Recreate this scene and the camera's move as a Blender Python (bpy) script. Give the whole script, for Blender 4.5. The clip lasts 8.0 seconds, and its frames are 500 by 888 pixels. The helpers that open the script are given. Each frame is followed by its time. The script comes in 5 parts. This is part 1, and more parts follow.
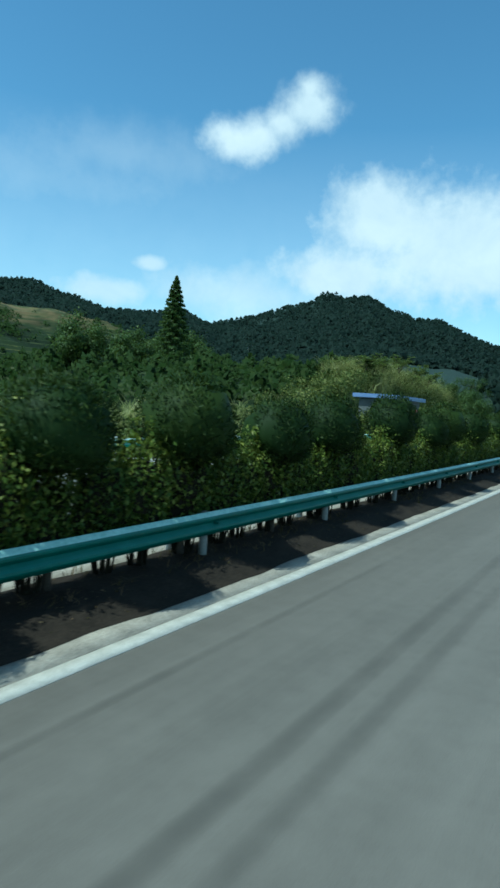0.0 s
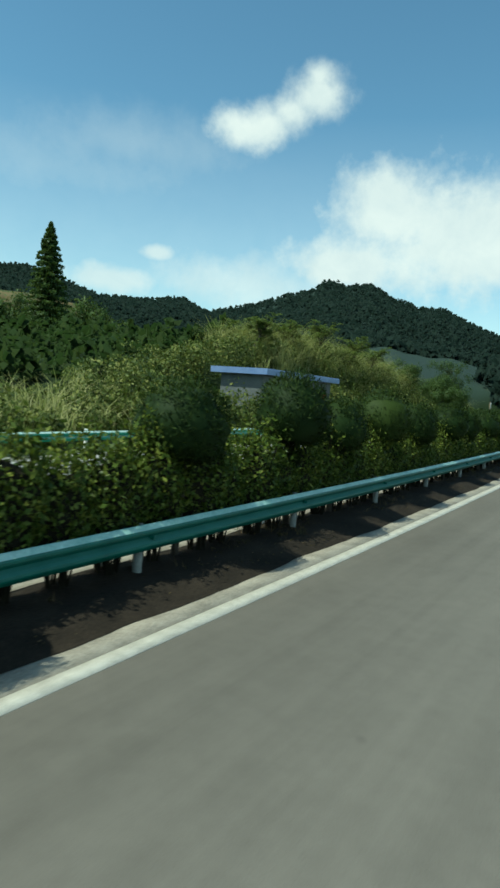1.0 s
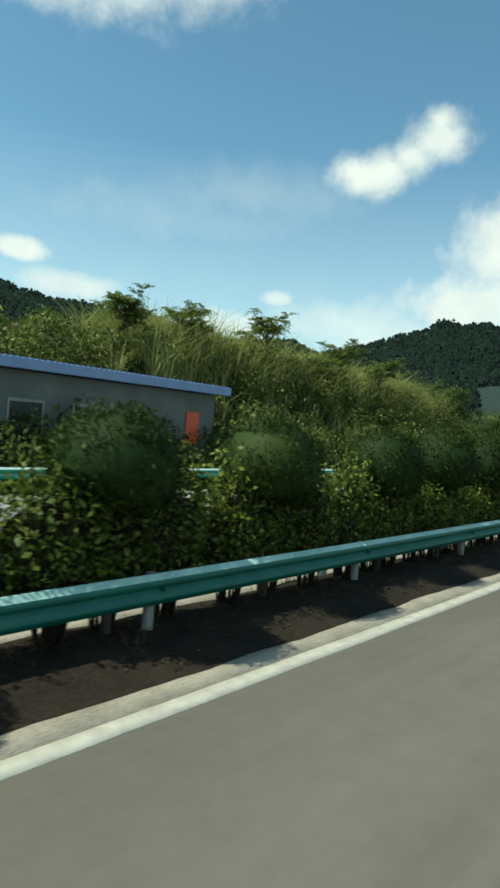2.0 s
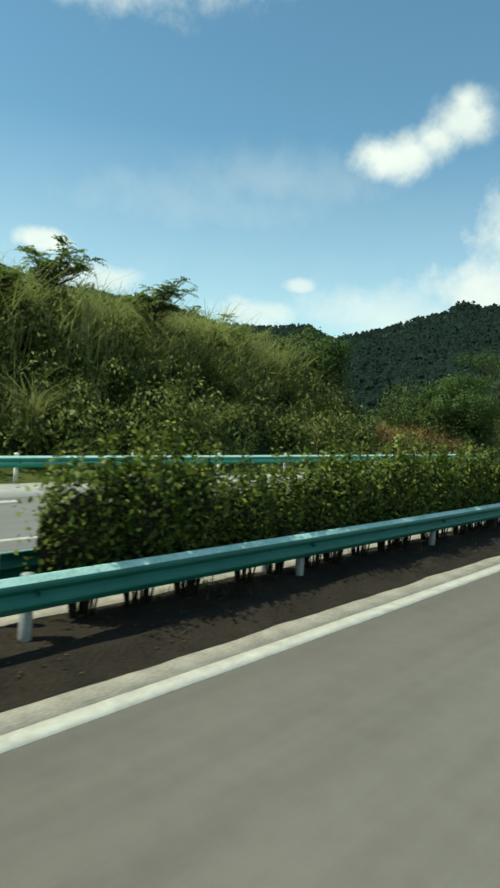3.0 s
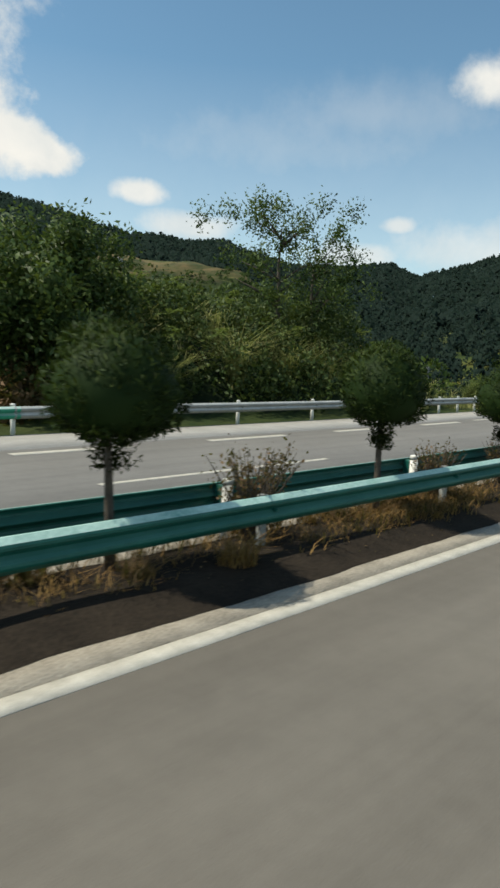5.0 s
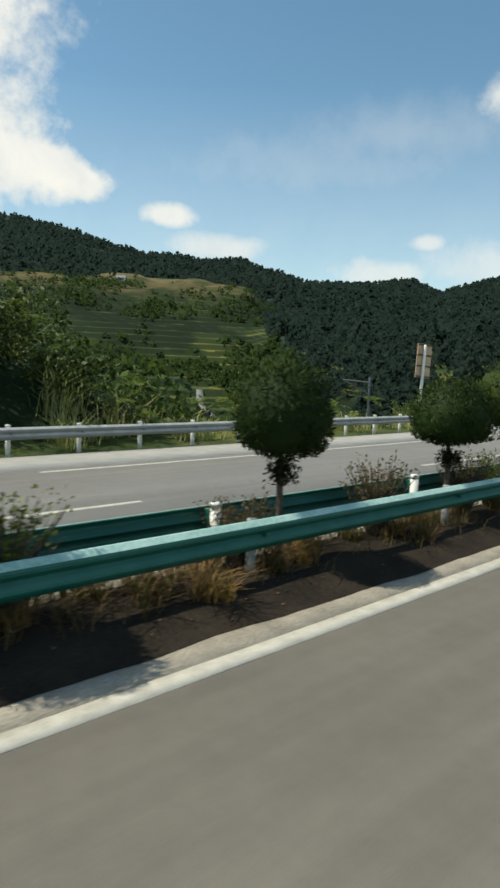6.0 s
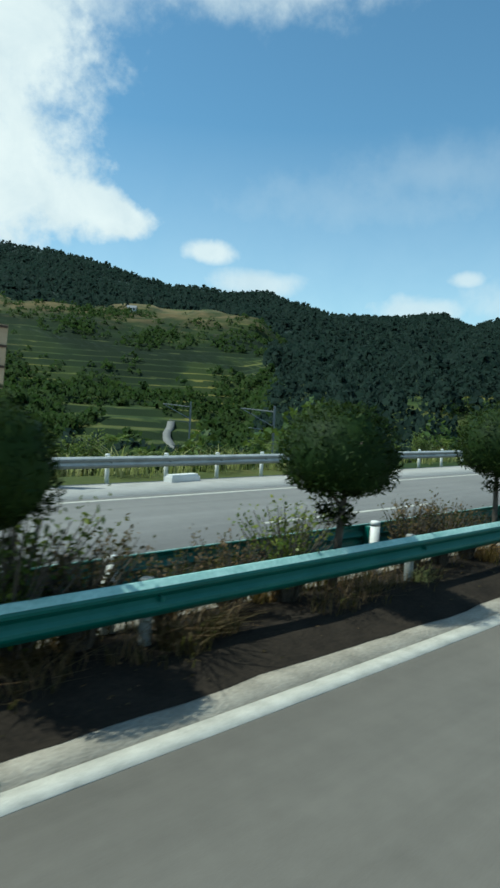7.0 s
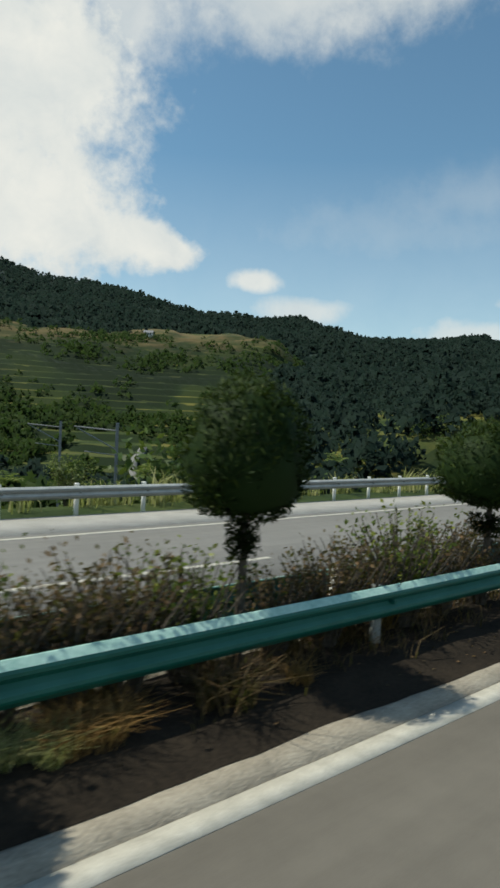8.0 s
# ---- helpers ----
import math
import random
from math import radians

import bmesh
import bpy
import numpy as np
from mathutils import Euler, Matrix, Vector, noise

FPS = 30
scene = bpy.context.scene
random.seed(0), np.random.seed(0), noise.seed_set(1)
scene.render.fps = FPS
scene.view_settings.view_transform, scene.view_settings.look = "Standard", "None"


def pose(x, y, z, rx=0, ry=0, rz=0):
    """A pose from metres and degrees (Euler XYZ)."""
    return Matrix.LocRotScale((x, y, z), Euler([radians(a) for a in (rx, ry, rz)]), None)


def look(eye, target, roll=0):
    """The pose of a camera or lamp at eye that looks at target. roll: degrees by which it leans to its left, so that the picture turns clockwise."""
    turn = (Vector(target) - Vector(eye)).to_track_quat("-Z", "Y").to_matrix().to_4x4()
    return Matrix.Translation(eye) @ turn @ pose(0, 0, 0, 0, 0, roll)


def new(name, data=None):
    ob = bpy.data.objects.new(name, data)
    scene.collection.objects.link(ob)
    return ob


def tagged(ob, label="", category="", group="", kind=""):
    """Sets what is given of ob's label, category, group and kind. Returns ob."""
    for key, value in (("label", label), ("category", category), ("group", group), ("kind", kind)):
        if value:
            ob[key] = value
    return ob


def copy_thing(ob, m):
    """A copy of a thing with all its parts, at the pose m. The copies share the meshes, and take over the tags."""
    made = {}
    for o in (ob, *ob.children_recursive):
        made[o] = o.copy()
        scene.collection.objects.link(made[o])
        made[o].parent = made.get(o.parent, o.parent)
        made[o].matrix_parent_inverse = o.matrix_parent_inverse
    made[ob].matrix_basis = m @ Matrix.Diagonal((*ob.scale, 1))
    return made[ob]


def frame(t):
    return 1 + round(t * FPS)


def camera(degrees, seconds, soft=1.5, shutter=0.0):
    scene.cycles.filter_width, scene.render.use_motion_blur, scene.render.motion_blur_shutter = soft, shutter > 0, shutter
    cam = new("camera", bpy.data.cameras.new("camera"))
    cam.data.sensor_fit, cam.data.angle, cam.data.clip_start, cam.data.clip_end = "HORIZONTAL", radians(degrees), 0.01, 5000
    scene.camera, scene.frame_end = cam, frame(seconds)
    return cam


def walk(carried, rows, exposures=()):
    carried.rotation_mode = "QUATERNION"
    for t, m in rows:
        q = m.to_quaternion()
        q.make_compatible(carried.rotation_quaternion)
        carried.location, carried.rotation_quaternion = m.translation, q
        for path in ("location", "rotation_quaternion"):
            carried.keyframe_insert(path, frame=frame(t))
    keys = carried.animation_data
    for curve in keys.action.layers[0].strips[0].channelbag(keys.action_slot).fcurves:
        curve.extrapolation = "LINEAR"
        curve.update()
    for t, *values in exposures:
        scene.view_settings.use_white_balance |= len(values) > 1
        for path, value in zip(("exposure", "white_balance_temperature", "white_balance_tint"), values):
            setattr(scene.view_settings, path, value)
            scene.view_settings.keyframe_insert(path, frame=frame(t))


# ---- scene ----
# The bus drives along a gentle left-hand bend. Places are given as (s, off, z): metres along the bus's lane,
# metres to the left of it, metres above the road.
SPAN = 170.4
PSI = (radians(3.181), radians(11.869), radians(-2.538))


def heading(s):
    u = np.asarray(s, float) / SPAN
    a, b, c = PSI
    inside = a * u + b * u * u + c * u ** 3
    return np.where(u < 0, a * u, np.where(u > 1, a + b + c + (a + 2 * b + 3 * c) * (np.minimum(u, 1.6) - 1), inside))


S_AX = np.arange(-260.0, 701.0, 0.5)
_head = heading(S_AX)
PX = np.concatenate([[0.0], np.cumsum(np.cos(_head[:-1] + 0.5 * np.diff(_head)) * 0.5)])
PY = np.concatenate([[0.0], np.cumsum(np.sin(_head[:-1] + 0.5 * np.diff(_head)) * 0.5)])
PX -= np.interp(0, S_AX, PX)
PY -= np.interp(0, S_AX, PY)


def at(s, off, z=0.0):
    """Road coordinates to world coordinates; takes arrays too."""
    h = heading(s)
    return np.stack(np.broadcast_arrays(np.interp(s, S_AX, PX) - np.sin(h) * off, np.interp(s, S_AX, PY) + np.cos(h) * off, z), -1)


def spot(s, off, z=0.0, turn=0.0, tilt=0.0, lean=0.0):
    x, y, zz = at(s, off, z)
    return pose(x, y, zz, tilt, lean, math.degrees(float(heading(s))) + turn)


def road_coords(x, y):
    """World coordinates to road coordinates, by the nearest point of the lane."""
    shape, fx, fy = x.shape, x.ravel(), y.ravel()
    k = np.empty(fx.size, int)
    px, py = PX[::6], PY[::6]
    for i in range(0, fx.size, 4000):
        k[i:i + 4000] = ((fx[i:i + 4000, None] - px) ** 2 + (fy[i:i + 4000, None] - py) ** 2).argmin(1) * 6
    k = k.reshape(shape)
    h = _head[k]
    dx, dy = x - PX[k], y - PY[k]
    return S_AX[k] + np.cos(h) * dx + np.sin(h) * dy, -np.sin(h) * dx + np.cos(h) * dy


# ---- camera ----
EYE = 2.20
cam = camera(41.26, 8.0, soft=2.7, shutter=0.05)
# seconds, s, off, yaw against the lane, pitch, roll, rise of the eye on the bus's springs
RIDE = (
    (0, 0.00, -0.227, -58.70, -3.49, -3.79, 0.0),
    (0.3, 6.44, -0.086, -60.00, -3.55, -4.42, 0.02),
    (0.5, 10.73, -0.024, -60.54, -2.65, -4.67, 0.04),
    (1, 21.47, -0.089, -58.75, -4.35, -4.18, 0.1),
    (1.2, 25.76, -0.090, -56.90, -3.2, -4.20, 0.09),
    (2.5, 53.67, -0.095, -48.19, -2.16, -4.51, 0.0),
    (3, 64.33, -0.203, -48.87, -2.60, -4.09, 0.0),
    (3.3, 70.55, -0.212, -49.00, -3.30, -3.23, 0.0),
    (3.5, 74.75, -0.207, -48.92, -2.79, -2.82, 0.0),
    (4, 85.82, -0.190, -47.17, -5.71, -3.49, 0.0),
    (4.3, 91.75, -0.176, -45.79, -6.50, -2.90, 0.0),
    (4.5, 95.80, -0.166, -44.96, -7.33, -2.54, 0.0),
    (4.7, 99.94, -0.159, -44.42, -7.00, -2.60, 0.0),
    (5, 106.24, -0.146, -43.85, -7.52, -2.89, 0.0),
    (6.3, 133.58, 0.034, -42.98, -5.38, -2.70, 0.0),
    (6.5, 138.36, 0.078, -42.80, -4.94, -3.27, 0.0),
    (6.8, 144.05, 0.143, -42.53, -3.80, -3.15, 0.0),
    (7, 148.22, 0.201, -42.25, -3.23, -3.00, 0.0),
    (7.2, 152.55, 0.280, -41.80, -1.52, -3.00, -0.05),
    (7.5, 158.70, 0.352, -41.21, -1.84, -2.45, 0.0),
    (8, 169.95, 0.681, -40.67, -1.10, -2.52, 0.0),
)
EXPOSURES = (  # seconds, stops, kelvin, tint
    (0, -0.02, 5150, -16), (0.6, -0.02, 5650, -16), (1.2, 0.04, 6400, -13), (2.5, 0.14, 6700, -11), (3.5, 0.14, 6700, -7), (4.5, 0.16, 7150, 5),
    (5.0, -0.04, 6950, 4), (6.5, 0.03, 6950, -1), (7.0, -0.06, 5850, -9), (7.4, -0.06, 6150, -8), (8, -0.2, 6750, 1))
walk(cam, [(t, spot(s, off, EYE + rise, yaw, 90 + pitch, roll)) for t, s, off, yaw, pitch, roll, rise in RIDE], EXPOSURES)

# ---- sky and sun ----
SUN_AZ, SUN_EL = 148.5, 57.0        # degrees, counted from the x axis to the y axis
sun_way = Vector((math.cos(radians(SUN_AZ)) * math.cos(radians(SUN_EL)), math.sin(radians(SUN_AZ)) * math.cos(radians(SUN_EL)), math.sin(radians(SUN_EL))))
sun_data = bpy.data.lights.new("sun", "SUN")
sun_data.energy, sun_data.angle, sun_data.color = 4.6, radians(0.53), (1.0, 0.95, 0.87)
sun = new("sun", sun_data)
sun.matrix_world = look((0, 0, 60), Vector((0, 0, 60)) - sun_way)


class Nodes:
    """Short-hand for building node trees."""

    def __init__(self, tree):
        self.tree = tree
        tree.nodes.clear()

    def add(self, kind, **settings):
        node = self.tree.nodes.new(kind)
        for key, value in settings.items():
            setattr(node, key, value)
        return node

    def put(self, socket, value):
        if isinstance(value, bpy.types.NodeSocket):
            self.tree.links.new(value, socket)
        elif value is not None:
            socket.default_value = value

    def math(self, op, a, b=None, c=None, clamp=False):
        node = self.add("ShaderNodeMath", operation=op, use_clamp=clamp)
        for i, v in enumerate((a, b, c)):
            self.put(node.inputs[i], v)
        return node.outputs[0]

    def noise(self, scale, detail=4.0, rough=0.55, vector=None, distortion=0.0):
        node = self.add("ShaderNodeTexNoise")
        self.put(node.inputs["Vector"], vector)
        node.inputs["Scale"].default_value, node.inputs["Detail"].default_value = scale, detail
        node.inputs["Roughness"].default_value, node.inputs["Distortion"].default_value = rough, distortion
        return node.outputs["Fac"]

    def ramp(self, fac, stops):
        node = self.add("ShaderNodeValToRGB")
        el = node.color_ramp.elements
        while len(el) < len(stops):
            el.new(0.5)
        for e, (p, c) in zip(el, stops):
            e.position, e.color = p, (*c, 1) if len(c) == 3 else c
        self.put(node.inputs[0], fac)
        return node.outputs[0]

    def mix(self, fac, a, b, mode="MIX"):
        node = self.add("ShaderNodeMix", data_type="RGBA", blend_type=mode)
        self.put(node.inputs[0], fac)
        self.put(node.inputs[6], a if isinstance(a, bpy.types.NodeSocket) else (*a, 1))
        self.put(node.inputs[7], b if isinstance(b, bpy.types.NodeSocket) else (*b, 1))
        return node.outputs[2]


world = bpy.data.worlds.new("sky")
scene.world = world
world.use_nodes = True
n = Nodes(world.node_tree)
sky = n.add("ShaderNodeTexSky", sky_type="NISHITA", sun_disc=False, sun_elevation=radians(SUN_EL), sun_rotation=radians(90 - SUN_AZ),
            altitude=900.0, air_density=1.0, dust_density=0.5, ozone_density=0.3)
way = n.add("ShaderNodeTexCoord").outputs["Generated"]
sep = n.add("ShaderNodeSeparateXYZ")
n.put(sep.inputs[0], way)
azim = n.math("MULTIPLY", n.math("ARCTAN2", sep.outputs[1], sep.outputs[0]), 57.2958)
elev = n.math("MULTIPLY", n.math("ARCSINE", sep.outputs[2]), 57.2958)
wob_a = n.math("SUBTRACT", n.noise(9.0, 6.0, 0.6, way), 0.5)
wob_b = n.math("SUBTRACT", n.noise(26.0, 5.0, 0.6, way), 0.5)
wob_c = n.math("SUBTRACT", n.noise(55.0, 6.0, 0.65, way), 0.5)
wobble = n.math("MULTIPLY_ADD", wob_a, 1.0, n.math("MULTIPLY_ADD", wob_b, 1.5, n.math("MULTIPLY", wob_c, 0.55)))


def cloud(soft, dense, ragged, heaps):
    """One cloud as a mask: heaps round directions (azimuth, elevation, half widths), run together."""
    body = None
    for az, el, wa, we in heaps:
        da = n.math("DIVIDE", n.math("SUBTRACT", azim, az), wa)
        de = n.math("DIVIDE", n.math("SUBTRACT", elev, el), we)
        r = n.math("SQRT", n.math("ADD", n.math("MULTIPLY", da, da), n.math("MULTIPLY", de, de)))
        body = r if body is None else n.math("SMOOTH_MIN", body, r, 0.8)
    m = n.add("ShaderNodeMapRange", interpolation_type="SMOOTHSTEP")
    n.put(m.inputs[0], n.math("MULTIPLY_ADD", wobble, -ragged, body))
    for k, v in zip((1, 2, 3, 4), (1.0 + 1.35 * soft, 1.0 - 1.35 * soft, 0.0, dense)):
        m.inputs[k].default_value = v
    return m.outputs[0]


CLOUDS = (  # softness, density, raggedness, heaps
    (0.55, 0.95, 0.9, ((33.4, 20.9, 2.8, 1.4), (31.8, 21.5, 1.9, 1.3), (30.1, 22.3, 1.5, 1.0), (27.9, 23.7, 2.1, 1.45), (28.1, 24.8, 1.0, 0.9))),
    (0.45, 0.9, 0.75, ((21.6, 16.8, 3.4, 2.0), (20.0, 15.0, 5.0, 2.2), (13.5, 13.2, 10.0, 4.4), (24.5, 11.0, 5.0, 2.0))),
    (0.7, 0.65, 0.8, ((33.0, 9.0, 9.0, 2.2),)),
    (0.4, 0.92, 0.6, ((62.0, 12.7, 2.2, 0.9),)),
    (0.5, 0.8, 0.6, ((58.0, 10.3, 4.2, 1.1),)),
    (0.5, 0.75, 0.7, ((44.0, 8.6, 4.0, 1.2), (40.5, 11.0, 1.4, 0.6))),
    (0.32, 1.0, 0.75, ((69.3, 14.5, 3.0, 1.3), (72.0, 15.4, 3.2, 2.0), (80.0, 17.0, 7.4, 5.3), (80.5, 26.0, 7.4, 7.0), (92.0, 26.0, 14.0, 15.0))),
    (0.5, 0.75, 0.9, ((73.5, 31.5, 4.0, 3.2), (60.0, 33.0, 9.0, 3.0), (49.0, 34.0, 5.0, 2.6))),
    (0.9, 0.22, 1.0, ((50.0, 16.5, 11.0, 2.2), (42.0, 19.0, 8.0, 1.6))),
    (0.5, 0.8, 1.0, ((150.0, 30.0, 30.0, 12.0), (-60.0, 25.0, 25.0, 8.0), (-140.0, 35.0, 25.0, 10.0))))
cover = None
for one in CLOUDS:
    m = cloud(*one)
    cover = m if cover is None else n.math("MAXIMUM", cover, m)
veil = n.math("MULTIPLY", n.math("SUBTRACT", 1.0, n.math("MULTIPLY", elev, 0.045, clamp=True)), 0.42, clamp=True)
cover = n.math("MAXIMUM", cover, veil)
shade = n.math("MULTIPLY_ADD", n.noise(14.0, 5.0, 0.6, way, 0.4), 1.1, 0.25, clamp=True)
cloud_colour = n.mix(shade, (0.60, 0.68, 0.78), (0.99, 0.97, 0.98))
back_sky, back_cloud, mixer, out = n.add("ShaderNodeBackground"), n.add("ShaderNodeBackground"), n.add("ShaderNodeMixShader"), n.add("ShaderNodeOutputWorld")
n.put(back_sky.inputs[0], n.mix(1.0, sky.outputs[0], (0.79, 1.0, 1.01), "MULTIPLY"))
back_sky.inputs[1].default_value = 0.15
n.put(back_cloud.inputs[0], cloud_colour)
back_cloud.inputs[1].default_value = 0.97
n.put(mixer.inputs[0], cover)
n.put(mixer.inputs[1], back_sky.outputs[0])
n.put(mixer.inputs[2], back_cloud.outputs[0])
n.put(out.inputs[0], mixer.outputs[0])


# ---- materials ----
def material(name, rough=0.6, metal=0.0, spec=0.5):
    """A new material: its nodes, its Principled shader, the object coordinates."""
    mat = bpy.data.materials.new(name)
    mat.use_nodes = True
    k = Nodes(mat.node_tree)
    shader, output = k.add("ShaderNodeBsdfPrincipled"), k.add("ShaderNodeOutputMaterial")
    shader.inputs["Roughness"].default_value, shader.inputs["Metallic"].default_value = rough, metal
    shader.inputs["Specular IOR Level"].default_value = spec
    k.put(output.inputs[0], shader.outputs[0])
    k.shader, k.output = shader, output
    k.place = k.add("ShaderNodeNewGeometry").outputs["Position"]
    return mat, k


def relief(k, height, strength, distance):
    bump = k.add("ShaderNodeBump")
    bump.inputs["Strength"].default_value, bump.inputs["Distance"].default_value = strength, distance
    k.put(bump.inputs["Height"], height)
    k.put(k.shader.inputs["Normal"], bump.outputs[0])


def plain(name, low, high, scale, rough=0.6, metal=0.0, bump=0.0, fine=60.0, spec=0.5):
    """Two tones mixed by coarse and fine grain."""
    mat, k = material(name, rough, metal, spec)
    coarse, grain = k.noise(scale, 5.0, 0.6, k.place), k.noise(fine, 3.0, 0.6, k.place)
    fac = k.math("MULTIPLY_ADD", grain, 0.5, k.math("MULTIPLY", coarse, 0.6), clamp=True)
    k.put(k.shader.inputs["Base Color"], k.ramp(fac, ((0.3, low), (0.75, high))))
    if bump:
        relief(k, grain, bump, 0.02)
    return mat


def foliage(name, tones, rough=0.55, glow=0.35, warm=0.5):
    """Leaves: every leaf has its own tone; some light comes through."""
    mat, k = material(name, rough, 0.0, 0.18)
    island = k.add("ShaderNodeNewGeometry").outputs["Random Per Island"]
    patch = k.noise(0.9, 3.0, 0.5, k.place)
    fac = k.math("MULTIPLY_ADD", island, 0.55, k.math("MULTIPLY", patch, 0.5), clamp=True)
    colour = k.ramp(fac, tuple((i / (len(tones) - 1), c) for i, c in enumerate(tones)))
    k.put(k.shader.inputs["Base Color"], colour)
    through_leaf, blend = k.add("ShaderNodeBsdfTranslucent"), k.add("ShaderNodeMixShader")
    k.put(through_leaf.inputs[0], k.mix(warm, colour, (0.16, 0.22, 0.03)))
    blend.inputs[0].default_value = glow
    k.put(blend.inputs[1], k.shader.outputs[0])
    k.put(blend.inputs[2], through_leaf.outputs[0])
    k.put(k.output.inputs[0], blend.outputs[0])
    return mat


def asphalt(name, low, high):
    """Worn asphalt: grain, blotches, and streaks that run with the traffic."""
    mat, k = material(name, 0.85, 0.0, 0.35)
    lane = k.add("ShaderNodeMapping")
    k.put(lane.inputs[0], k.add("ShaderNodeUVMap").outputs[0])
    lane.inputs["Scale"].default_value = (0.05, 2.6, 1.0)
    streak = k.noise(1.0, 5.0, 0.6, lane.outputs[0])
    wide, mid, fine = k.noise(0.35, 4.0, 0.6, k.place), k.noise(4.0, 5.0, 0.65, k.place), k.noise(90.0, 2.0, 0.7, k.place)
    fac = k.math("MULTIPLY_ADD", wide, 0.3, k.math("MULTIPLY_ADD", mid, 0.25, k.math("MULTIPLY_ADD", streak, 0.4, k.math("MULTIPLY", fine, 0.3))), clamp=True)
    spots = k.ramp(k.noise(1.7, 2.0, 0.4, k.place), ((0.2, (0.75, 0.75, 0.75)), (0.24, (1, 1, 1))))
    k.put(k.shader.inputs["Base Color"], k.mix(1.0, k.ramp(fac, ((0.4, low), (0.85, high))), spots, "MULTIPLY"))
    relief(k, fine, 0.5, 0.012)
    return mat


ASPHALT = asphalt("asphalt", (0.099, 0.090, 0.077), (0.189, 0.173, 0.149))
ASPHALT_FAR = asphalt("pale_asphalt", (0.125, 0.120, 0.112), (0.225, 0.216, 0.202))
CONCRETE = plain("concrete_strip", (0.25, 0.24, 0.215), (0.42, 0.40, 0.37), 1.5, 0.9, 0.0, 0.4)
# dark grey for the walls of the hut and the flats
CONCRETE_DARK = plain("dark_concrete", (0.06, 0.07, 0.07), (0.16, 0.17, 0.165), 1.0, 0.9, 0.0, 0.4)
PAINT = plain("road_paint", (0.29, 0.27, 0.225), (0.62, 0.585, 0.505), 5.0, 0.7, 0.0, 0.2, 90.0)
SHOULDER = plain("worn_shoulder", (0.14, 0.12, 0.09), (0.45, 0.395, 0.315), 2.6, 0.9, 0.0, 0.7, 30.0)
# soil brown, darkened further to carry the shade under rail and trees
SHADED_SOIL = plain("soil", (0.008, 0.0065, 0.005), (0.040, 0.030, 0.021), 2.0, 0.95, 0.0, 0.8, 25.0, 0.15)
def lit_top_paint(name, low, high, lit_tone):
    """Gloss-painted steel, coloured lighter on what faces up in place of sunlight."""
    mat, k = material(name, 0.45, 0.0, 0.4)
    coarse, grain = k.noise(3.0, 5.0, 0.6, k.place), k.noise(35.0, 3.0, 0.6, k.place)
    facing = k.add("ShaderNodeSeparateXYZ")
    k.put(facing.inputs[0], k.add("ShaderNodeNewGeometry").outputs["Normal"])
    # upward faces take the lighter tone, standing in for sun on them
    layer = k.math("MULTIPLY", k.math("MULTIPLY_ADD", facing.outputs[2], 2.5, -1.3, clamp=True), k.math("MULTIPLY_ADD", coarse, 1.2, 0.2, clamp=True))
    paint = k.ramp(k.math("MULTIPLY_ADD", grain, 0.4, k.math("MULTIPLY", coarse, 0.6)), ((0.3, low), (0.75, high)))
    k.put(k.shader.inputs["Base Color"], k.mix(layer, paint, lit_tone))
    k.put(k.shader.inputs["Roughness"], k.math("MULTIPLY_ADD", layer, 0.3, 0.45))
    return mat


TEAL = lit_top_paint("teal_painted_steel", (0.005, 0.082, 0.064), (0.014, 0.15, 0.115), (0.07, 0.20, 0.165))
GREEN = lit_top_paint("green_painted_steel", (0.015, 0.20, 0.13), (0.03, 0.31, 0.20), (0.42, 0.58, 0.50))
# lighter copies of the rail paints: sunlight on the top slope, put into colour
TEAL_LIT = plain("teal_paint_lit_top", (0.16, 0.36, 0.31), (0.58, 0.78, 0.71), 2.5, 0.5, 0.0, 0.05, 30.0)
GREEN_LIT = plain("green_paint_lit_top", (0.40, 0.58, 0.50), (0.62, 0.78, 0.70), 2.5, 0.5, 0.0, 0.05, 30.0)
# grey darkened for the shaded face, pale upper tone in place of sun
ZINC = lit_top_paint("galvanised_steel", (0.17, 0.18, 0.17), (0.29, 0.30, 0.285), (0.78, 0.78, 0.74))
POST_GREY = plain("weathered_post", (0.16, 0.17, 0.16), (0.34, 0.35, 0.33), 4.0, 0.6, 0.1, 0.1, 40.0)
POST_WHITE = plain("white_post", (0.62, 0.61, 0.56), (0.86, 0.85, 0.80), 4.0, 0.55, 0.0, 0.1, 40.0)
# blue made paler to stand in for the sky reflected on the roof
BLUE_SHEET = plain("blue_sheet_metal", (0.10, 0.17, 0.36), (0.22, 0.30, 0.50), 1.5, 0.28, 0.0, 0.05)
RED_PAINT = plain("red_paint", (0.45, 0.05, 0.02), (0.62, 0.10, 0.04), 3.0, 0.5)
BARK = plain("bark", (0.035, 0.028, 0.02), (0.13, 0.105, 0.08), 8.0, 0.9, 0.0, 0.8, 60.0)
# stem brown, darkened so that it also gives the shade inside the shrubs
TWIG_SHADE = plain("twigs_and_inner_shade", (0.008, 0.008, 0.005), (0.032, 0.028, 0.018), 9.0, 0.95, 0.0, 0.6, 40.0, 0.1)
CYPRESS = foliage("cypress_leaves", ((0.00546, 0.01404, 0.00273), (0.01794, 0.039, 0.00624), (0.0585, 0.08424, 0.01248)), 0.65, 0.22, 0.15)
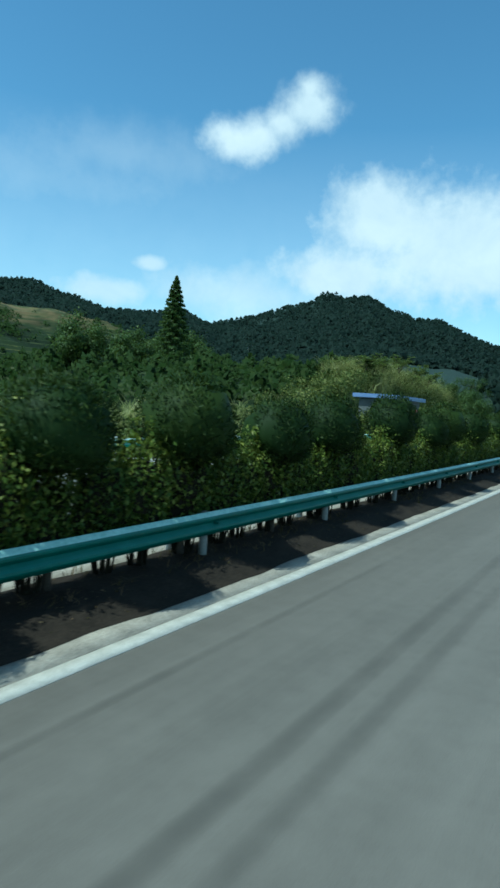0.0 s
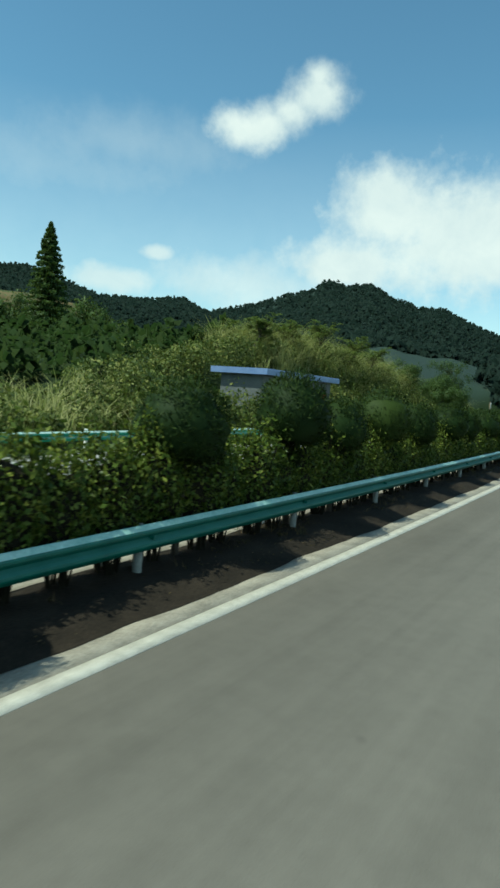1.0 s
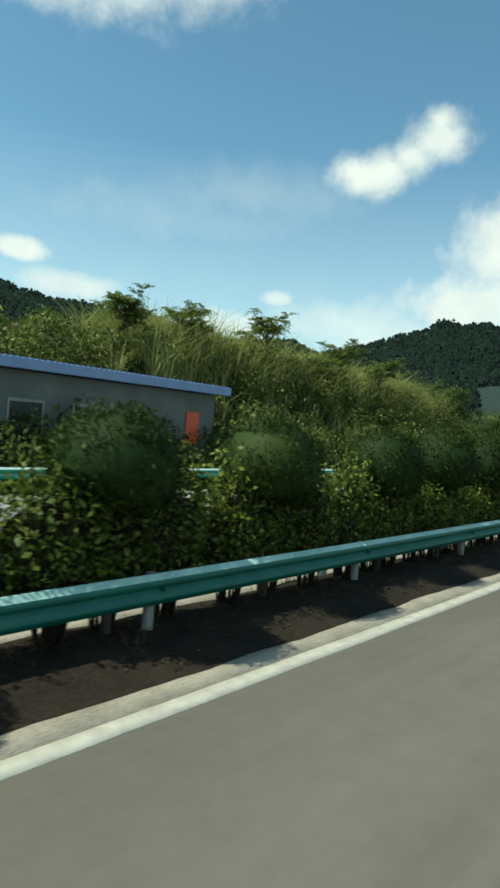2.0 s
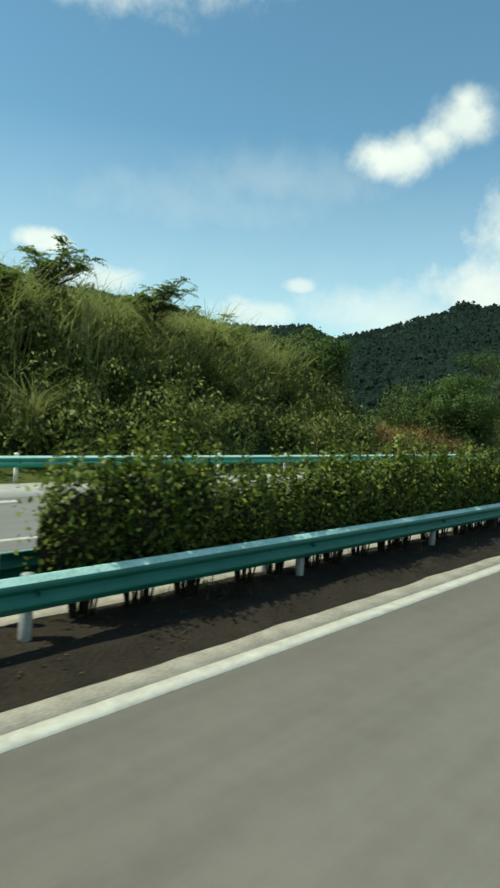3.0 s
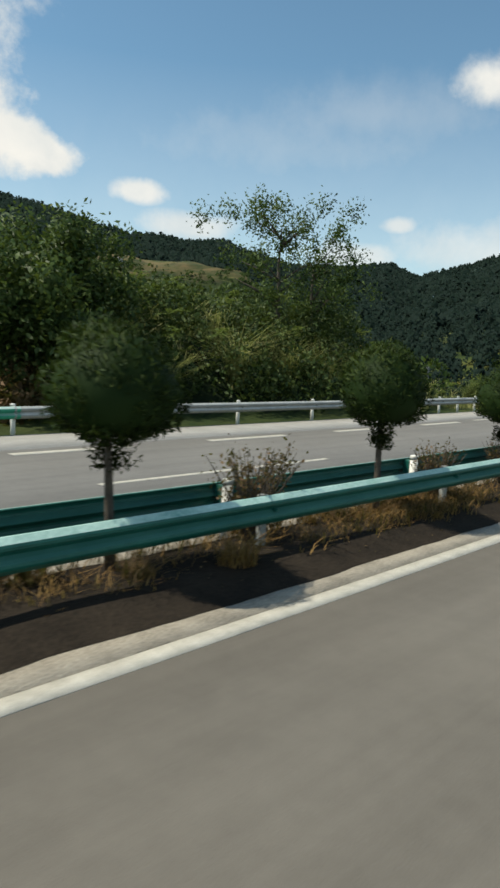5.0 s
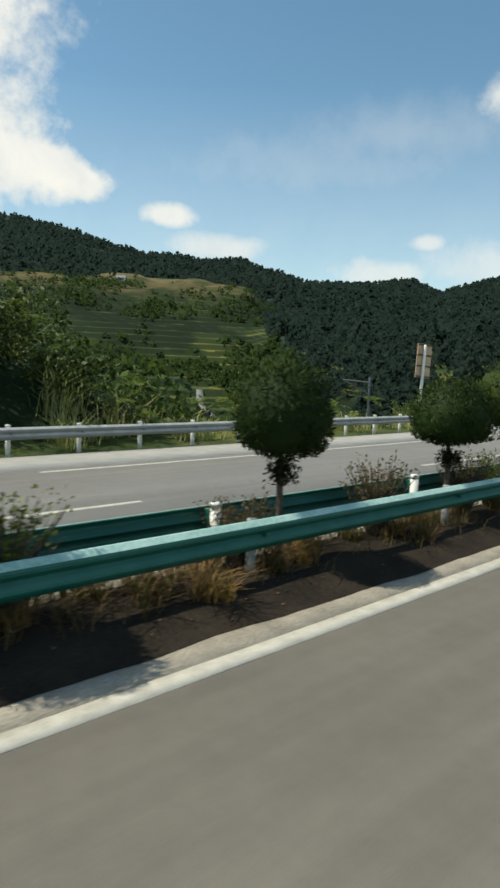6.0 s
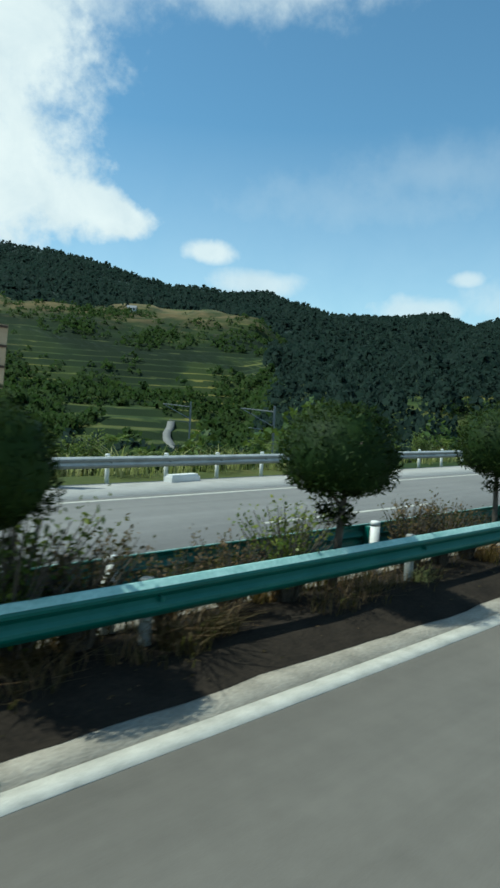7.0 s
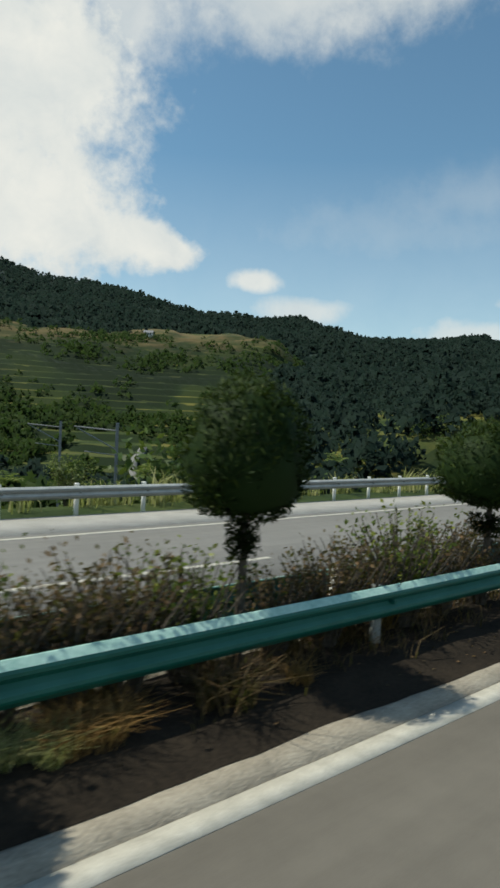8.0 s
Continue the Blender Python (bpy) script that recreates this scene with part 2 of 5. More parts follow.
SHRUB = foliage("shrub_leaves", ((0.022, 0.042, 0.008), (0.085, 0.128, 0.020), (0.34, 0.35, 0.07)), 0.42, 0.30)
SHRUB_DRY = foliage("dry_shrub_leaves", ((0.034, 0.026, 0.011), (0.10, 0.068, 0.030), (0.26, 0.15, 0.085)), 0.6, 0.3)
WILD = foliage("wild_leaves", ((0.026, 0.046, 0.012), (0.105, 0.140, 0.034), (0.33, 0.32, 0.10)), 0.55, 0.28)
TREE_LEAF = foliage("tree_leaves", ((0.020, 0.042, 0.012), (0.054, 0.095, 0.024), (0.125, 0.17, 0.054)), 0.5, 0.3)
DRY_GRASS = foliage("dry_grass", ((0.0938, 0.0537, 0.02), (0.263, 0.15, 0.0525), (0.45, 0.288, 0.112)), 0.7, 0.3)
REED = foliage("reed_blades", ((0.18, 0.20, 0.07), (0.40, 0.40, 0.15), (0.62, 0.57, 0.30)), 0.6, 0.45)
# bluish, low-contrast tones stand in for haze over the far woods
FOREST = foliage("haze_tinted_leaves", ((0.021, 0.037, 0.031), (0.025, 0.044, 0.035), (0.031, 0.053, 0.039)), 1.0, 0.5, 0.0)
HEDGEROW = foliage("hedgerow_leaves", ((0.024, 0.050, 0.014), (0.038, 0.068, 0.018), (0.062, 0.090, 0.024)), 0.9, 0.5, 0.0)
# darker copy of the bush leaves, with the bank's shade in its tones
SHADED_BANK_LEAF = foliage("shaded_bank_leaves", ((0.015, 0.032, 0.010), (0.045, 0.076, 0.021), (0.13, 0.16, 0.05)), 0.55, 0.2)
FROND = foliage("frond_leaves", ((0.042, 0.074, 0.018), (0.11, 0.155, 0.040), (0.28, 0.30, 0.10)), 0.5, 0.38)
LANE_GREY = plain("lane_concrete", (0.12, 0.118, 0.108), (0.21, 0.205, 0.19), 0.8, 0.9)
RUST = plain("brown_panel", (0.42, 0.28, 0.17), (0.60, 0.44, 0.28), 5.0, 0.7, 0.0, 0.1)
RIB_BROWN = plain("rusty_rib", (0.05, 0.028, 0.018), (0.12, 0.07, 0.045), 6.0, 0.8)
PLASTER = plain("white_plaster", (0.55, 0.55, 0.52), (0.80, 0.79, 0.76), 1.0, 0.8)
ROOF_GREY = plain("grey_roof", (0.12, 0.12, 0.13), (0.28, 0.28, 0.29), 1.0, 0.7)
GLASS_DARK = plain("dark_pane", (0.02, 0.025, 0.03), (0.05, 0.055, 0.06), 2.0, 0.12)


# ---- mesh helpers ----
def mesh_of(name, verts, faces, mat, smooth=False):
    """A mesh from arrays; faces is an (m, 3 or 4) array or a list of tuples."""
    me = bpy.data.meshes.new(name)
    verts = np.asarray(verts, np.float32).reshape(-1, 3)
    if isinstance(faces, np.ndarray):
        m, w = faces.shape
        me.vertices.add(len(verts))
        me.vertices.foreach_set("co", verts.ravel())
        me.loops.add(m * w)
        me.loops.foreach_set("vertex_index", faces.astype(np.int32).ravel())
        me.polygons.add(m)
        me.polygons.foreach_set("loop_start", np.arange(0, m * w, w, dtype=np.int32))
        me.update(calc_edges=True)
    else:
        me.from_pydata([tuple(map(float, v)) for v in verts], [], faces)
        me.update()
    if smooth:
        me.polygons.foreach_set("use_smooth", np.ones(len(me.polygons), bool))
    me.materials.append(mat)
    return me


def part(name, me, parent=None, m=None, label=""):
    ob = new(name, me)
    if m is not None:
        ob.matrix_basis = m
    if parent is not None:
        ob.parent = parent
    return tagged(ob, label) if label else ob


def join(*pieces):
    """Joins (verts, faces) pairs into one."""
    vs, fs, k = [], [], 0
    for v, f in pieces:
        v = np.asarray(v, float).reshape(-1, 3)
        vs.append(v)
        fs += [tuple(int(i) + k for i in q) for q in f]
        k += len(v)
    return np.concatenate(vs), fs


def box(x0, x1, y0, y1, z0, z1):
    v = [(x, y, z) for z in (z0, z1) for y in (y0, y1) for x in (x0, x1)]
    return v, [(0, 2, 3, 1), (4, 5, 7, 6), (0, 1, 5, 4), (2, 6, 7, 3), (0, 4, 6, 2), (1, 3, 7, 5)]


def lathe(profile, sides=12):
    """Turned body from (radius, z) rows, closed at both ends."""
    v = [(r * math.cos(2 * math.pi * i / sides), r * math.sin(2 * math.pi * i / sides), z) for r, z in profile for i in range(sides)]
    f = [(a * sides + i, a * sides + (i + 1) % sides, (a + 1) * sides + (i + 1) % sides, (a + 1) * sides + i) for a in range(len(profile) - 1) for i in range(sides)]
    return v, f + [tuple(reversed(range(sides))), tuple(range((len(profile) - 1) * sides, len(profile) * sides))]


def tube(points, radii, sides=6):
    """A tapering tube along points."""
    pts = [Vector(p) for p in points]
    v, f = [], []
    for i, p in enumerate(pts):
        d = (pts[min(i + 1, len(pts) - 1)] - pts[max(i - 1, 0)]).normalized()
        a = d.orthogonal().normalized()
        b = d.cross(a)
        v += [tuple(p + (a * math.cos(2 * math.pi * k / sides) + b * math.sin(2 * math.pi * k / sides)) * radii[i]) for k in range(sides)]
    for i in range(len(pts) - 1):
        f += [(i * sides + k, i * sides + (k + 1) % sides, (i + 1) * sides + (k + 1) % sides, (i + 1) * sides + k) for k in range(sides)]
    return v, f + [tuple(reversed(range(sides))), tuple(range((len(pts) - 1) * sides, len(pts) * sides))]


def leaf_quads(centres, size, rng, long=1.7, droop=0.0, grow=None):
    """One folded-diamond leaf at every centre, turned at random."""
    c = np.asarray(centres, float)
    m = len(c)
    a = rng.normal(size=(m, 3))
    a[:, 2] -= droop
    if grow is not None:
        a += grow
    a /= np.linalg.norm(a, axis=1)[:, None]
    b = np.cross(a, rng.normal(size=(m, 3)))
    b /= np.linalg.norm(b, axis=1)[:, None]
    up = np.cross(a, b)
    sz = (size * rng.uniform(0.6, 1.35, m))[:, None]
    v = np.stack([c - a * sz * long / 2, c + b * sz / 2 + up * sz * 0.12, c + a * sz * long / 2, c - b * sz / 2 + up * sz * 0.12], 1)
    return v.reshape(-1, 3), np.arange(4 * m).reshape(m, 4)


def rounded(me, normals):
    """Leaves of far crowns shade with the rounding of their crown."""
    me.polygons.foreach_set("use_smooth", np.ones(len(me.polygons), bool))
    me.normals_split_custom_set_from_vertices(np.asarray(normals, np.float32).tolist())
    return me


def outward(v, f, way):
    """Turn the leaves so that their faces look out of the crown."""
    q = v[f]
    face = np.cross(q[:, 2] - q[:, 0], q[:, 3] - q[:, 1])
    wrong = np.einsum("ij,ij->i", face, way) < 0
    f = f.copy()
    f[wrong] = f[wrong][:, ::-1]
    return f


def blades(roots, height, width, rng, spread=0.45, bend=0.5):
    """Grass blades: bent strips of two quads each."""
    c = np.asarray(roots, float)
    m = len(c)
    turn = rng.uniform(0, 2 * np.pi, m)
    out = np.stack([np.cos(turn), np.sin(turn), 0 * turn], 1)
    side = np.stack([-np.sin(turn), np.cos(turn), 0 * turn], 1)
    h = (height * rng.uniform(0.5, 1.25, m))[:, None]
    w = width * rng.uniform(0.6, 1.3, m)[:, None]
    mid = c + out * h * spread * 0.4 + np.array([0, 0, 1]) * h * 0.62
    tip = c + out * h * (spread + bend * rng.uniform(0.2, 1, m)[:, None]) + np.array([0, 0, 1]) * h * 0.92
    v = np.stack([c - side * w, c + side * w, mid + side * w * 0.8, mid - side * w * 0.8, tip + side * w * 0.15, tip - side * w * 0.15], 1).reshape(-1, 3)
    base = np.arange(m)[:, None] * 6
    return v, np.concatenate([base + np.array([0, 1, 2, 3]), base + np.array([3, 2, 4, 5])])


def stacked(*pieces):
    vs, fs, k = [], [], 0
    for v, f in pieces:
        vs.append(v)
        fs.append(f + k)
        k += len(v)
    return np.concatenate(vs), np.concatenate(fs)


def strip(s0, s1, off0, off1, z, step=2.0, thick=0.0):
    """A band of road surface that follows the bend; with thickness when asked."""
    count = max(2, int(math.ceil((s1 - s0) / step)) + 1)
    s = np.linspace(s0, s1, count)
    a, b = at(s, off0, z), at(s, off1, z)
    rows = [a, b] if not thick else [a, b, at(s, off1, z - thick), at(s, off0, z - thick)]
    v = np.stack(rows, 1).reshape(-1, 3)
    w, i = len(rows), np.arange(count - 1)[:, None] * len(rows)
    f = [i + np.array([0, w, w + 1, 1])]
    if thick:
        f += [i + np.array([1, w + 1, w + 2, 2]), i + np.array([3, w + 3, w, 0])]
    return v, np.concatenate(f)


def smooth01(x):
    x = np.clip(x, 0, 1)
    return x * x * (3 - 2 * x)


def wavy(x, y, scale, seed=0.0):
    """Cheap smooth noise from sines, about -1 to 1."""
    u, v = x / scale + seed * 1.7, y / scale - seed * 2.3
    return (np.sin(u * 1.3 + 1.7 * np.sin(v * 0.9 + seed)) + np.sin(v * 1.7 + 1.3 * np.sin(u * 1.1 - seed)) + np.sin((u + v) * 0.8 + seed * 3.1) + 0.5 * np.sin(u * 3.1 - v * 2.3)) / 3.5


# ---- terrain ----
HUB = (90.0, 5.0)
# ridge line: azimuth from the hub, distance, height
RIDGE = ((-40, 1500, 90), (0, 1300, 85), (8, 1000, 98), (11.9, 951, 106), (13.5, 952, 113), (16, 954, 133), (17.2, 954, 144), (18.2, 955, 143), (19.2, 956, 142), (20.3, 957, 150), (21.5, 958, 155), (22.7, 958, 168),
         (23.7, 959, 176), (24.7, 960, 173), (26, 961, 170), (26.5, 962, 176), (27.3, 962, 178), (28, 963, 173), (28.8, 964, 162), (30.3, 965, 158), (32.4, 967, 144), (34.4, 970, 135), (36.2, 972, 128), (38, 1000, 122),
         (39.1, 1073, 141), (40.3, 1040, 146), (43.5, 951, 127), (48.2, 793, 105), (52, 845, 129), (54.2, 898, 148), (57.1, 889, 141), (58.7, 876, 144), (61.2, 855, 139), (64.4, 900, 157), (67.6, 946, 179), (72.1, 1063, 217),
         (74.7, 1127, 229), (78.9, 1108, 247), (90, 1050, 262), (110, 1000, 250), (140, 1400, 150), (220, 2000, 60), (300, 1800, 60), (320, 1500, 90))
R_AZ, R_D, R_Z = (np.array(c, float) for c in zip(*RIDGE))


def bank(s):
    """Height of the overgrown cutting beside the far carriageway."""
    return np.interp(s, (-20, 32, 44, 54, 64, 93, 99, 104, 113, 122, 138, 150), (0.2, 0.2, 0.8, 3.6, 5.2, 4.8, 2.2, 0.7, 0.7, 3.0, 2.8, -2.0))


FARM = (155.0, 15.0)


def from_farm(x, y):
    """Azimuth and distance from the foot of the terraced slope."""
    dx, dy = x - FARM[0], y - FARM[1]
    return np.degrees(np.arctan2(dy, dx)), np.hypot(dx, dy)


# winding lane on the lower slope
LANE = ((203, 126), (207, 134), (211.8, 141.6), (212.4, 146.4), (214.5, 153.3), (217.2, 157.1), (220.3, 162.8))


def off_lane(x, y, room=7.0):
    """True where the lane is not near."""
    d = np.min([np.hypot(x - a, y - b) for a, b in LANE], 0)
    return d > room


def terrace_rise(x, y, r2):
    return np.interp(r2, (100, 150, 200, 250, 300, 350, 400, 450, 540), (-8, -4.3, 4.9, 17.5, 31, 45, 57, 67, 78)) + wavy(x, y, 60, 5.0) * 5.0 + wavy(x, y, 23, 9.0) * 2.6 + wavy(x, y, 11, 4.0) * 1.0


def ground_height(x, y):
    s, off = road_coords(x, y)
    dx, dy = x - HUB[0], y - HUB[1]
    r, az = np.hypot(dx, dy), np.degrees(np.arctan2(dy, dx))
    az = np.where(az < -40, az + 360, az)
    d, top = np.interp(az, R_AZ, R_D), np.interp(az, R_AZ, R_Z)
    # hills: a slow rise from the valley, then the ridge, then the far side
    t = np.clip((r - 110) / (d - 110), 0, 1)
    hill = top * np.where(t < 1, t ** 1.35, 1.0) * np.where(r > d, np.exp(-((r - d) / 900.0) ** 2), 1.0)
    hill = hill + wavy(x, y, 95.0, 2.0) * 9.0 * smooth01((r - 150) / 300) * (1 - 0.85 * np.exp(-((r - d) / 130.0) ** 2))
    # terraced fields on the slope behind the valley
    az2, r2 = from_farm(x, y)
    ragged = az2 + 3.0 * wavy(x, y, 30, 8.0) + 1.2 * wavy(x, y, 9, 2.0)
    mask = smooth01((ragged - 54) / 7) * (1 - smooth01((az2 - 104) / 8)) * smooth01((r2 - 60) / 35) * (1 - smooth01((r2 - 445 - 30 * wavy(x, y, 40, 1.0)) / 50))
    rise = terrace_rise(x, y, r2)
    stepped = np.floor(rise / 2.4) * 2.4 + 2.4 * smooth01((rise / 2.4 - np.floor(rise / 2.4) - 0.86) / 0.14)
    stepped = 0.32 * rise + 0.68 * stepped
    hill = hill * (1 - mask) + stepped * mask
    # beside the road
    side = np.where(off > 0, bank(s) * smooth01((off - 17.2) / 6.0), -1.5 * smooth01((-off - 12) / 8))
    valley = -7.0 * smooth01((off - 18) / 22) * smooth01((s - 132) / 18)
    field = side + valley + wavy(x, y, 9, 1.0) * 0.25 * smooth01((np.abs(off - 2) - 17) / 6)
    w = smooth01((r - 75) / 110) * smooth01((np.abs(off) + np.maximum(s - 300, 0) * 0.6 - 20) / 30)
    z = field * (1 - w) + hill * w
    road = (off > -13.5) & (off < 16.9) & (s < 325)
    return np.where(road, -0.12, z - 0.05)


def field_edges(x, y):
    """Where hedges and shrubs line the terrace walls; thick scrub lower down."""
    az, r = from_farm(x, y)
    step = terrace_rise(x, y, r) / 2.4
    edge = np.abs(step - np.floor(step) - 0.86) < 0.10
    clump = wavy(x, y, 26, 3.0) + 0.5 * wavy(x, y, 9, 6.0)
    low = 0.9 * smooth01((235 - r) / 80) + 0.35 * smooth01((60 - az) / 5)
    return (r > 70) & ((clump > 0.5 - low) | (edge & (clump > -0.15)))


def on_terraces(x, y):
    az, r = from_farm(x, y)
    return (az + 2.5 * wavy(x, y, 30, 8.0) > 56.5) & (az < 106) & (r < 455 + 30 * wavy(x, y, 40, 1.0))


def build_ground():
    az = np.concatenate([np.arange(-20, 115, 0.5), np.arange(115, 340, 4.0)])
    r = np.concatenate([np.arange(1.5, 60, 1.5), np.arange(60, 110, 2.0), np.arange(110, 460, 2.2), 460 * np.exp(np.arange(0, 2.3, 0.02))])
    aa, rr = np.meshgrid(np.radians(az), r, indexing="ij")
    x, y = HUB[0] + rr * np.cos(aa), HUB[1] + rr * np.sin(aa)
    z = ground_height(x, y)
    na, nr = aa.shape
    v = np.stack([x, y, z], -1).reshape(-1, 3)
    i, j = np.meshgrid(np.arange(na), np.arange(nr - 1), indexing="ij")
    i2 = (i + 1) % na
    f = np.stack([i * nr + j, i * nr + j + 1, i2 * nr + j + 1, i2 * nr + j], -1).reshape(-1, 4)
    me = mesh_of("ground", v, f, MEADOW, True)
    timber = (~on_terraces(x, y) * smooth01((rr - 230) / 60)).ravel()
    me.attributes.new("timber", "FLOAT", "POINT").data.foreach_set("value", timber.astype(np.float32))
    return tagged(new("ground", me), "green and brown grassland rising to terraced fields and hills", "ground", kind="structure")


MEADOW, k = material("meadow", 0.95, 0.0, 0.2)
wide, mid, fine = k.noise(0.012, 5.0, 0.6, k.place), k.noise(0.09, 5.0, 0.6, k.place), k.noise(3.0, 4.0, 0.65, k.place)
fac = k.math("MULTIPLY_ADD", mid, 0.7, k.math("MULTIPLY_ADD", wide, 0.35, k.math("MULTIPLY_ADD", fine, 0.2, -0.05)), clamp=True)
upright = k.add("ShaderNodeSeparateXYZ")
k.put(upright.inputs[0], k.add("ShaderNodeNewGeometry").outputs["True Normal"])
steep = k.ramp(upright.outputs[2], ((0.93, (1, 1, 1)), (0.978, (0, 0, 0))))
grassy = k.ramp(fac, ((0.40, (0.010, 0.020, 0.006)), (0.52, (0.038, 0.058, 0.015)), (0.64, (0.105, 0.108, 0.033)), (0.84, (0.20, 0.135, 0.058))))
high = k.add("ShaderNodeSeparateXYZ")
k.put(high.inputs[0], k.place)
timber = k.add("ShaderNodeAttribute", attribute_name="timber").outputs["Fac"]
wooded = k.math("MULTIPLY_ADD", timber, 1.6, k.math("MULTIPLY_ADD", mid, 0.8, -0.75), clamp=True)
crest = k.math("MULTIPLY", k.ramp(k.math("MULTIPLY_ADD", mid, 0.35, k.math("MULTIPLY", high.outputs[2], 0.01), clamp=True), ((0.54, (0, 0, 0)), (0.70, (1, 1, 1)))), 0.6)
field = k.mix(k.ramp(k.noise(0.05, 4.0, 0.6, k.place), ((0.42, (0, 0, 0)), (0.6, (1, 1, 1)))), (0.05, 0.062, 0.020), (0.19, 0.135, 0.064))
plots = k.add("ShaderNodeTexVoronoi", feature="SMOOTH_F1")
bent = k.add("ShaderNodeVectorMath", operation="MULTIPLY_ADD")
k.put(bent.inputs[0], k.add("ShaderNodeTexNoise").outputs["Color"])
k.put(bent.inputs[2], k.place)
bent.inputs[1].default_value = (14.0, 14.0, 0.0)
k.put(bent.inputs[0].links[0].from_node.inputs["Vector"], k.place)
bent.inputs[0].links[0].from_node.inputs["Scale"].default_value = 0.09
k.put(plots.inputs["Vector"], bent.outputs[0])
plots.inputs["Smoothness"].default_value = 0.7
plots.inputs["Scale"].default_value = 0.045
tint = k.ramp(plots.outputs["Color"], ((0.30, (0.48, 0.58, 0.48)), (0.5, (0.85, 0.92, 0.78)), (0.70, (1.6, 1.35, 1.0))))
open_land = k.mix(1.0, k.mix(steep, grassy, k.mix(fine, (0.007, 0.017, 0.005), (0.022, 0.036, 0.010))), tint, "MULTIPLY")
# the wooded ground gets the same bluish haze tint as the forest
k.put(k.shader.inputs["Base Color"], k.mix(wooded, k.mix(crest, open_land, field), k.mix(mid, (0.019, 0.033, 0.027), (0.026, 0.045, 0.035))))
relief(k, fine, 0.6, 0.1)

S0, S1 = -40.0, 330.0
build_ground()


def surface(name, s0, s1, off0, off1, z, mat, label, thick=0.1):
    v, f = strip(s0, s1, off0, off1, z, 2.0, thick)
    me = mesh_of(name, v, f, mat)
    along = np.repeat(np.linspace(s0, s1, len(v) // 4), 4)
    across = np.tile([off0, off1, off1, off0], len(v) // 4)
    me.uv_layers.new(name="lane").data.foreach_set("uv", np.stack([along, across], 1)[f.ravel()].astype(np.float32).ravel())
    return tagged(new(name, me), label, "road", kind="structure")


surface("road", S0, S1, -8.5, 3.66, 0.0, ASPHALT, "grey asphalt carriageway with faint tyre tracks")
surface("shoulder", S0, S1, 3.66, 4.14, 0.0, SHOULDER, "narrow pale worn shoulder beside the edge line")
surface("shoulder", S0, S1, 5.5, 6.0, 0.0, SHOULDER, "narrow pale shoulder of the opposite carriageway")
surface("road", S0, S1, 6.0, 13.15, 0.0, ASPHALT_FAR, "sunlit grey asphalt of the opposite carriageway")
surface("pavement", S0, S1, 13.15, 15.4, -0.004, CONCRETE, "pale concrete hard shoulder along the far rail")
surface("verge", S0, S1, -12.5, -8.5, -0.01, CONCRETE, "pale hard shoulder on the near side")


def build_median():
    s = np.arange(S0, S1, 0.2)
    off = np.linspace(3.99, 5.54, 14)
    ss, oo = np.meshgrid(s, off, indexing="ij")
    z = 0.02 + 0.1 * smooth01((oo - 4.05) / 0.5) * (1 - smooth01((oo - 5.3) / 0.24)) + 0.03 * wavy(ss, oo * 3, 0.5, 3.0) * smooth01((oo - 3.99) / 0.3)
    oo[:, 0] += 0.05 * wavy(ss[:, 0], 0 * ss[:, 0], 0.9, 7.0) + 0.03 * wavy(ss[:, 0], 0 * ss[:, 0], 0.25, 2.0)
    z[:, 0] = 0.004
    z[:, -1] = -0.03
    v = np.stack([at(ss, oo)[..., 0], at(ss, oo)[..., 1], z], -1).reshape(-1, 3)
    i, j = np.meshgrid(np.arange(len(s) - 1), np.arange(len(off) - 1), indexing="ij")
    w = len(off)
    f = np.stack([i * w + j, (i + 1) * w + j, (i + 1) * w + j + 1, i * w + j + 1], -1).reshape(-1, 4)
    return tagged(new("median_strip", mesh_of("median_strip", v, f, SHADED_SOIL, True)), "narrow strip of bare soil between the two guardrails, its colour darkened for shade", "ground", kind="structure")


build_median()


def marking(name, s0, s1, off, width, label, group=""):
    v, f = strip(s0, s1, off - width / 2, off + width / 2, 0.006, 2.0, 0.02)
    return tagged(new(name, mesh_of(name, v, f, PAINT)), label, "road marking", group, "structure")


marking("edge_line", S0, S1, 3.57, 0.20, "solid white painted edge line on grey asphalt")
marking("edge_line", S0, S1, 6.05, 0.15, "solid white painted line beside the median")
marking("edge_line", 133.0, S1, 12.78, 0.16, "solid white painted line along the far shoulder")
for i in range(-28, 4):
    marking("lane_dash", 112.1 + 5.4 * i, 115.1 + 5.4 * i, 12.6, 0.3, "short thick white dash painted on the asphalt", "dashes beside the shoulder")
for i in range(-10, 14):
    marking("lane_dash", 112.0 + 15 * i, 118.0 + 15 * i, 9.13, 0.15, "long white lane dash painted on asphalt", "dashes between the far lanes")


def tyre_mark(s0, s1, off, width):
    """Faint rubber streak worn into the lane."""
    v, f = strip(s0, s1, off - width / 2, off + width / 2, 0.004, 0.5)
    v[:, 2] = 0.004
    me = mesh_of("tyre_mark", v, f, RUBBER)
    across = np.tile([0.0, 1.0], len(v) // 2)
    along = np.repeat(np.linspace(0.0, 1.0, len(v) // 2), 2)
    me.uv_layers.new(name="lane").data.foreach_set("uv", np.stack([along, across], 1)[f.ravel()].astype(np.float32).ravel())
    return tagged(new("tyre_mark", me), "faint dark tyre mark on the asphalt", "road marking", "tyre marks", "structure")


RUBBER, k = material("rubber_streak", 0.8, 0.0, 0.3)
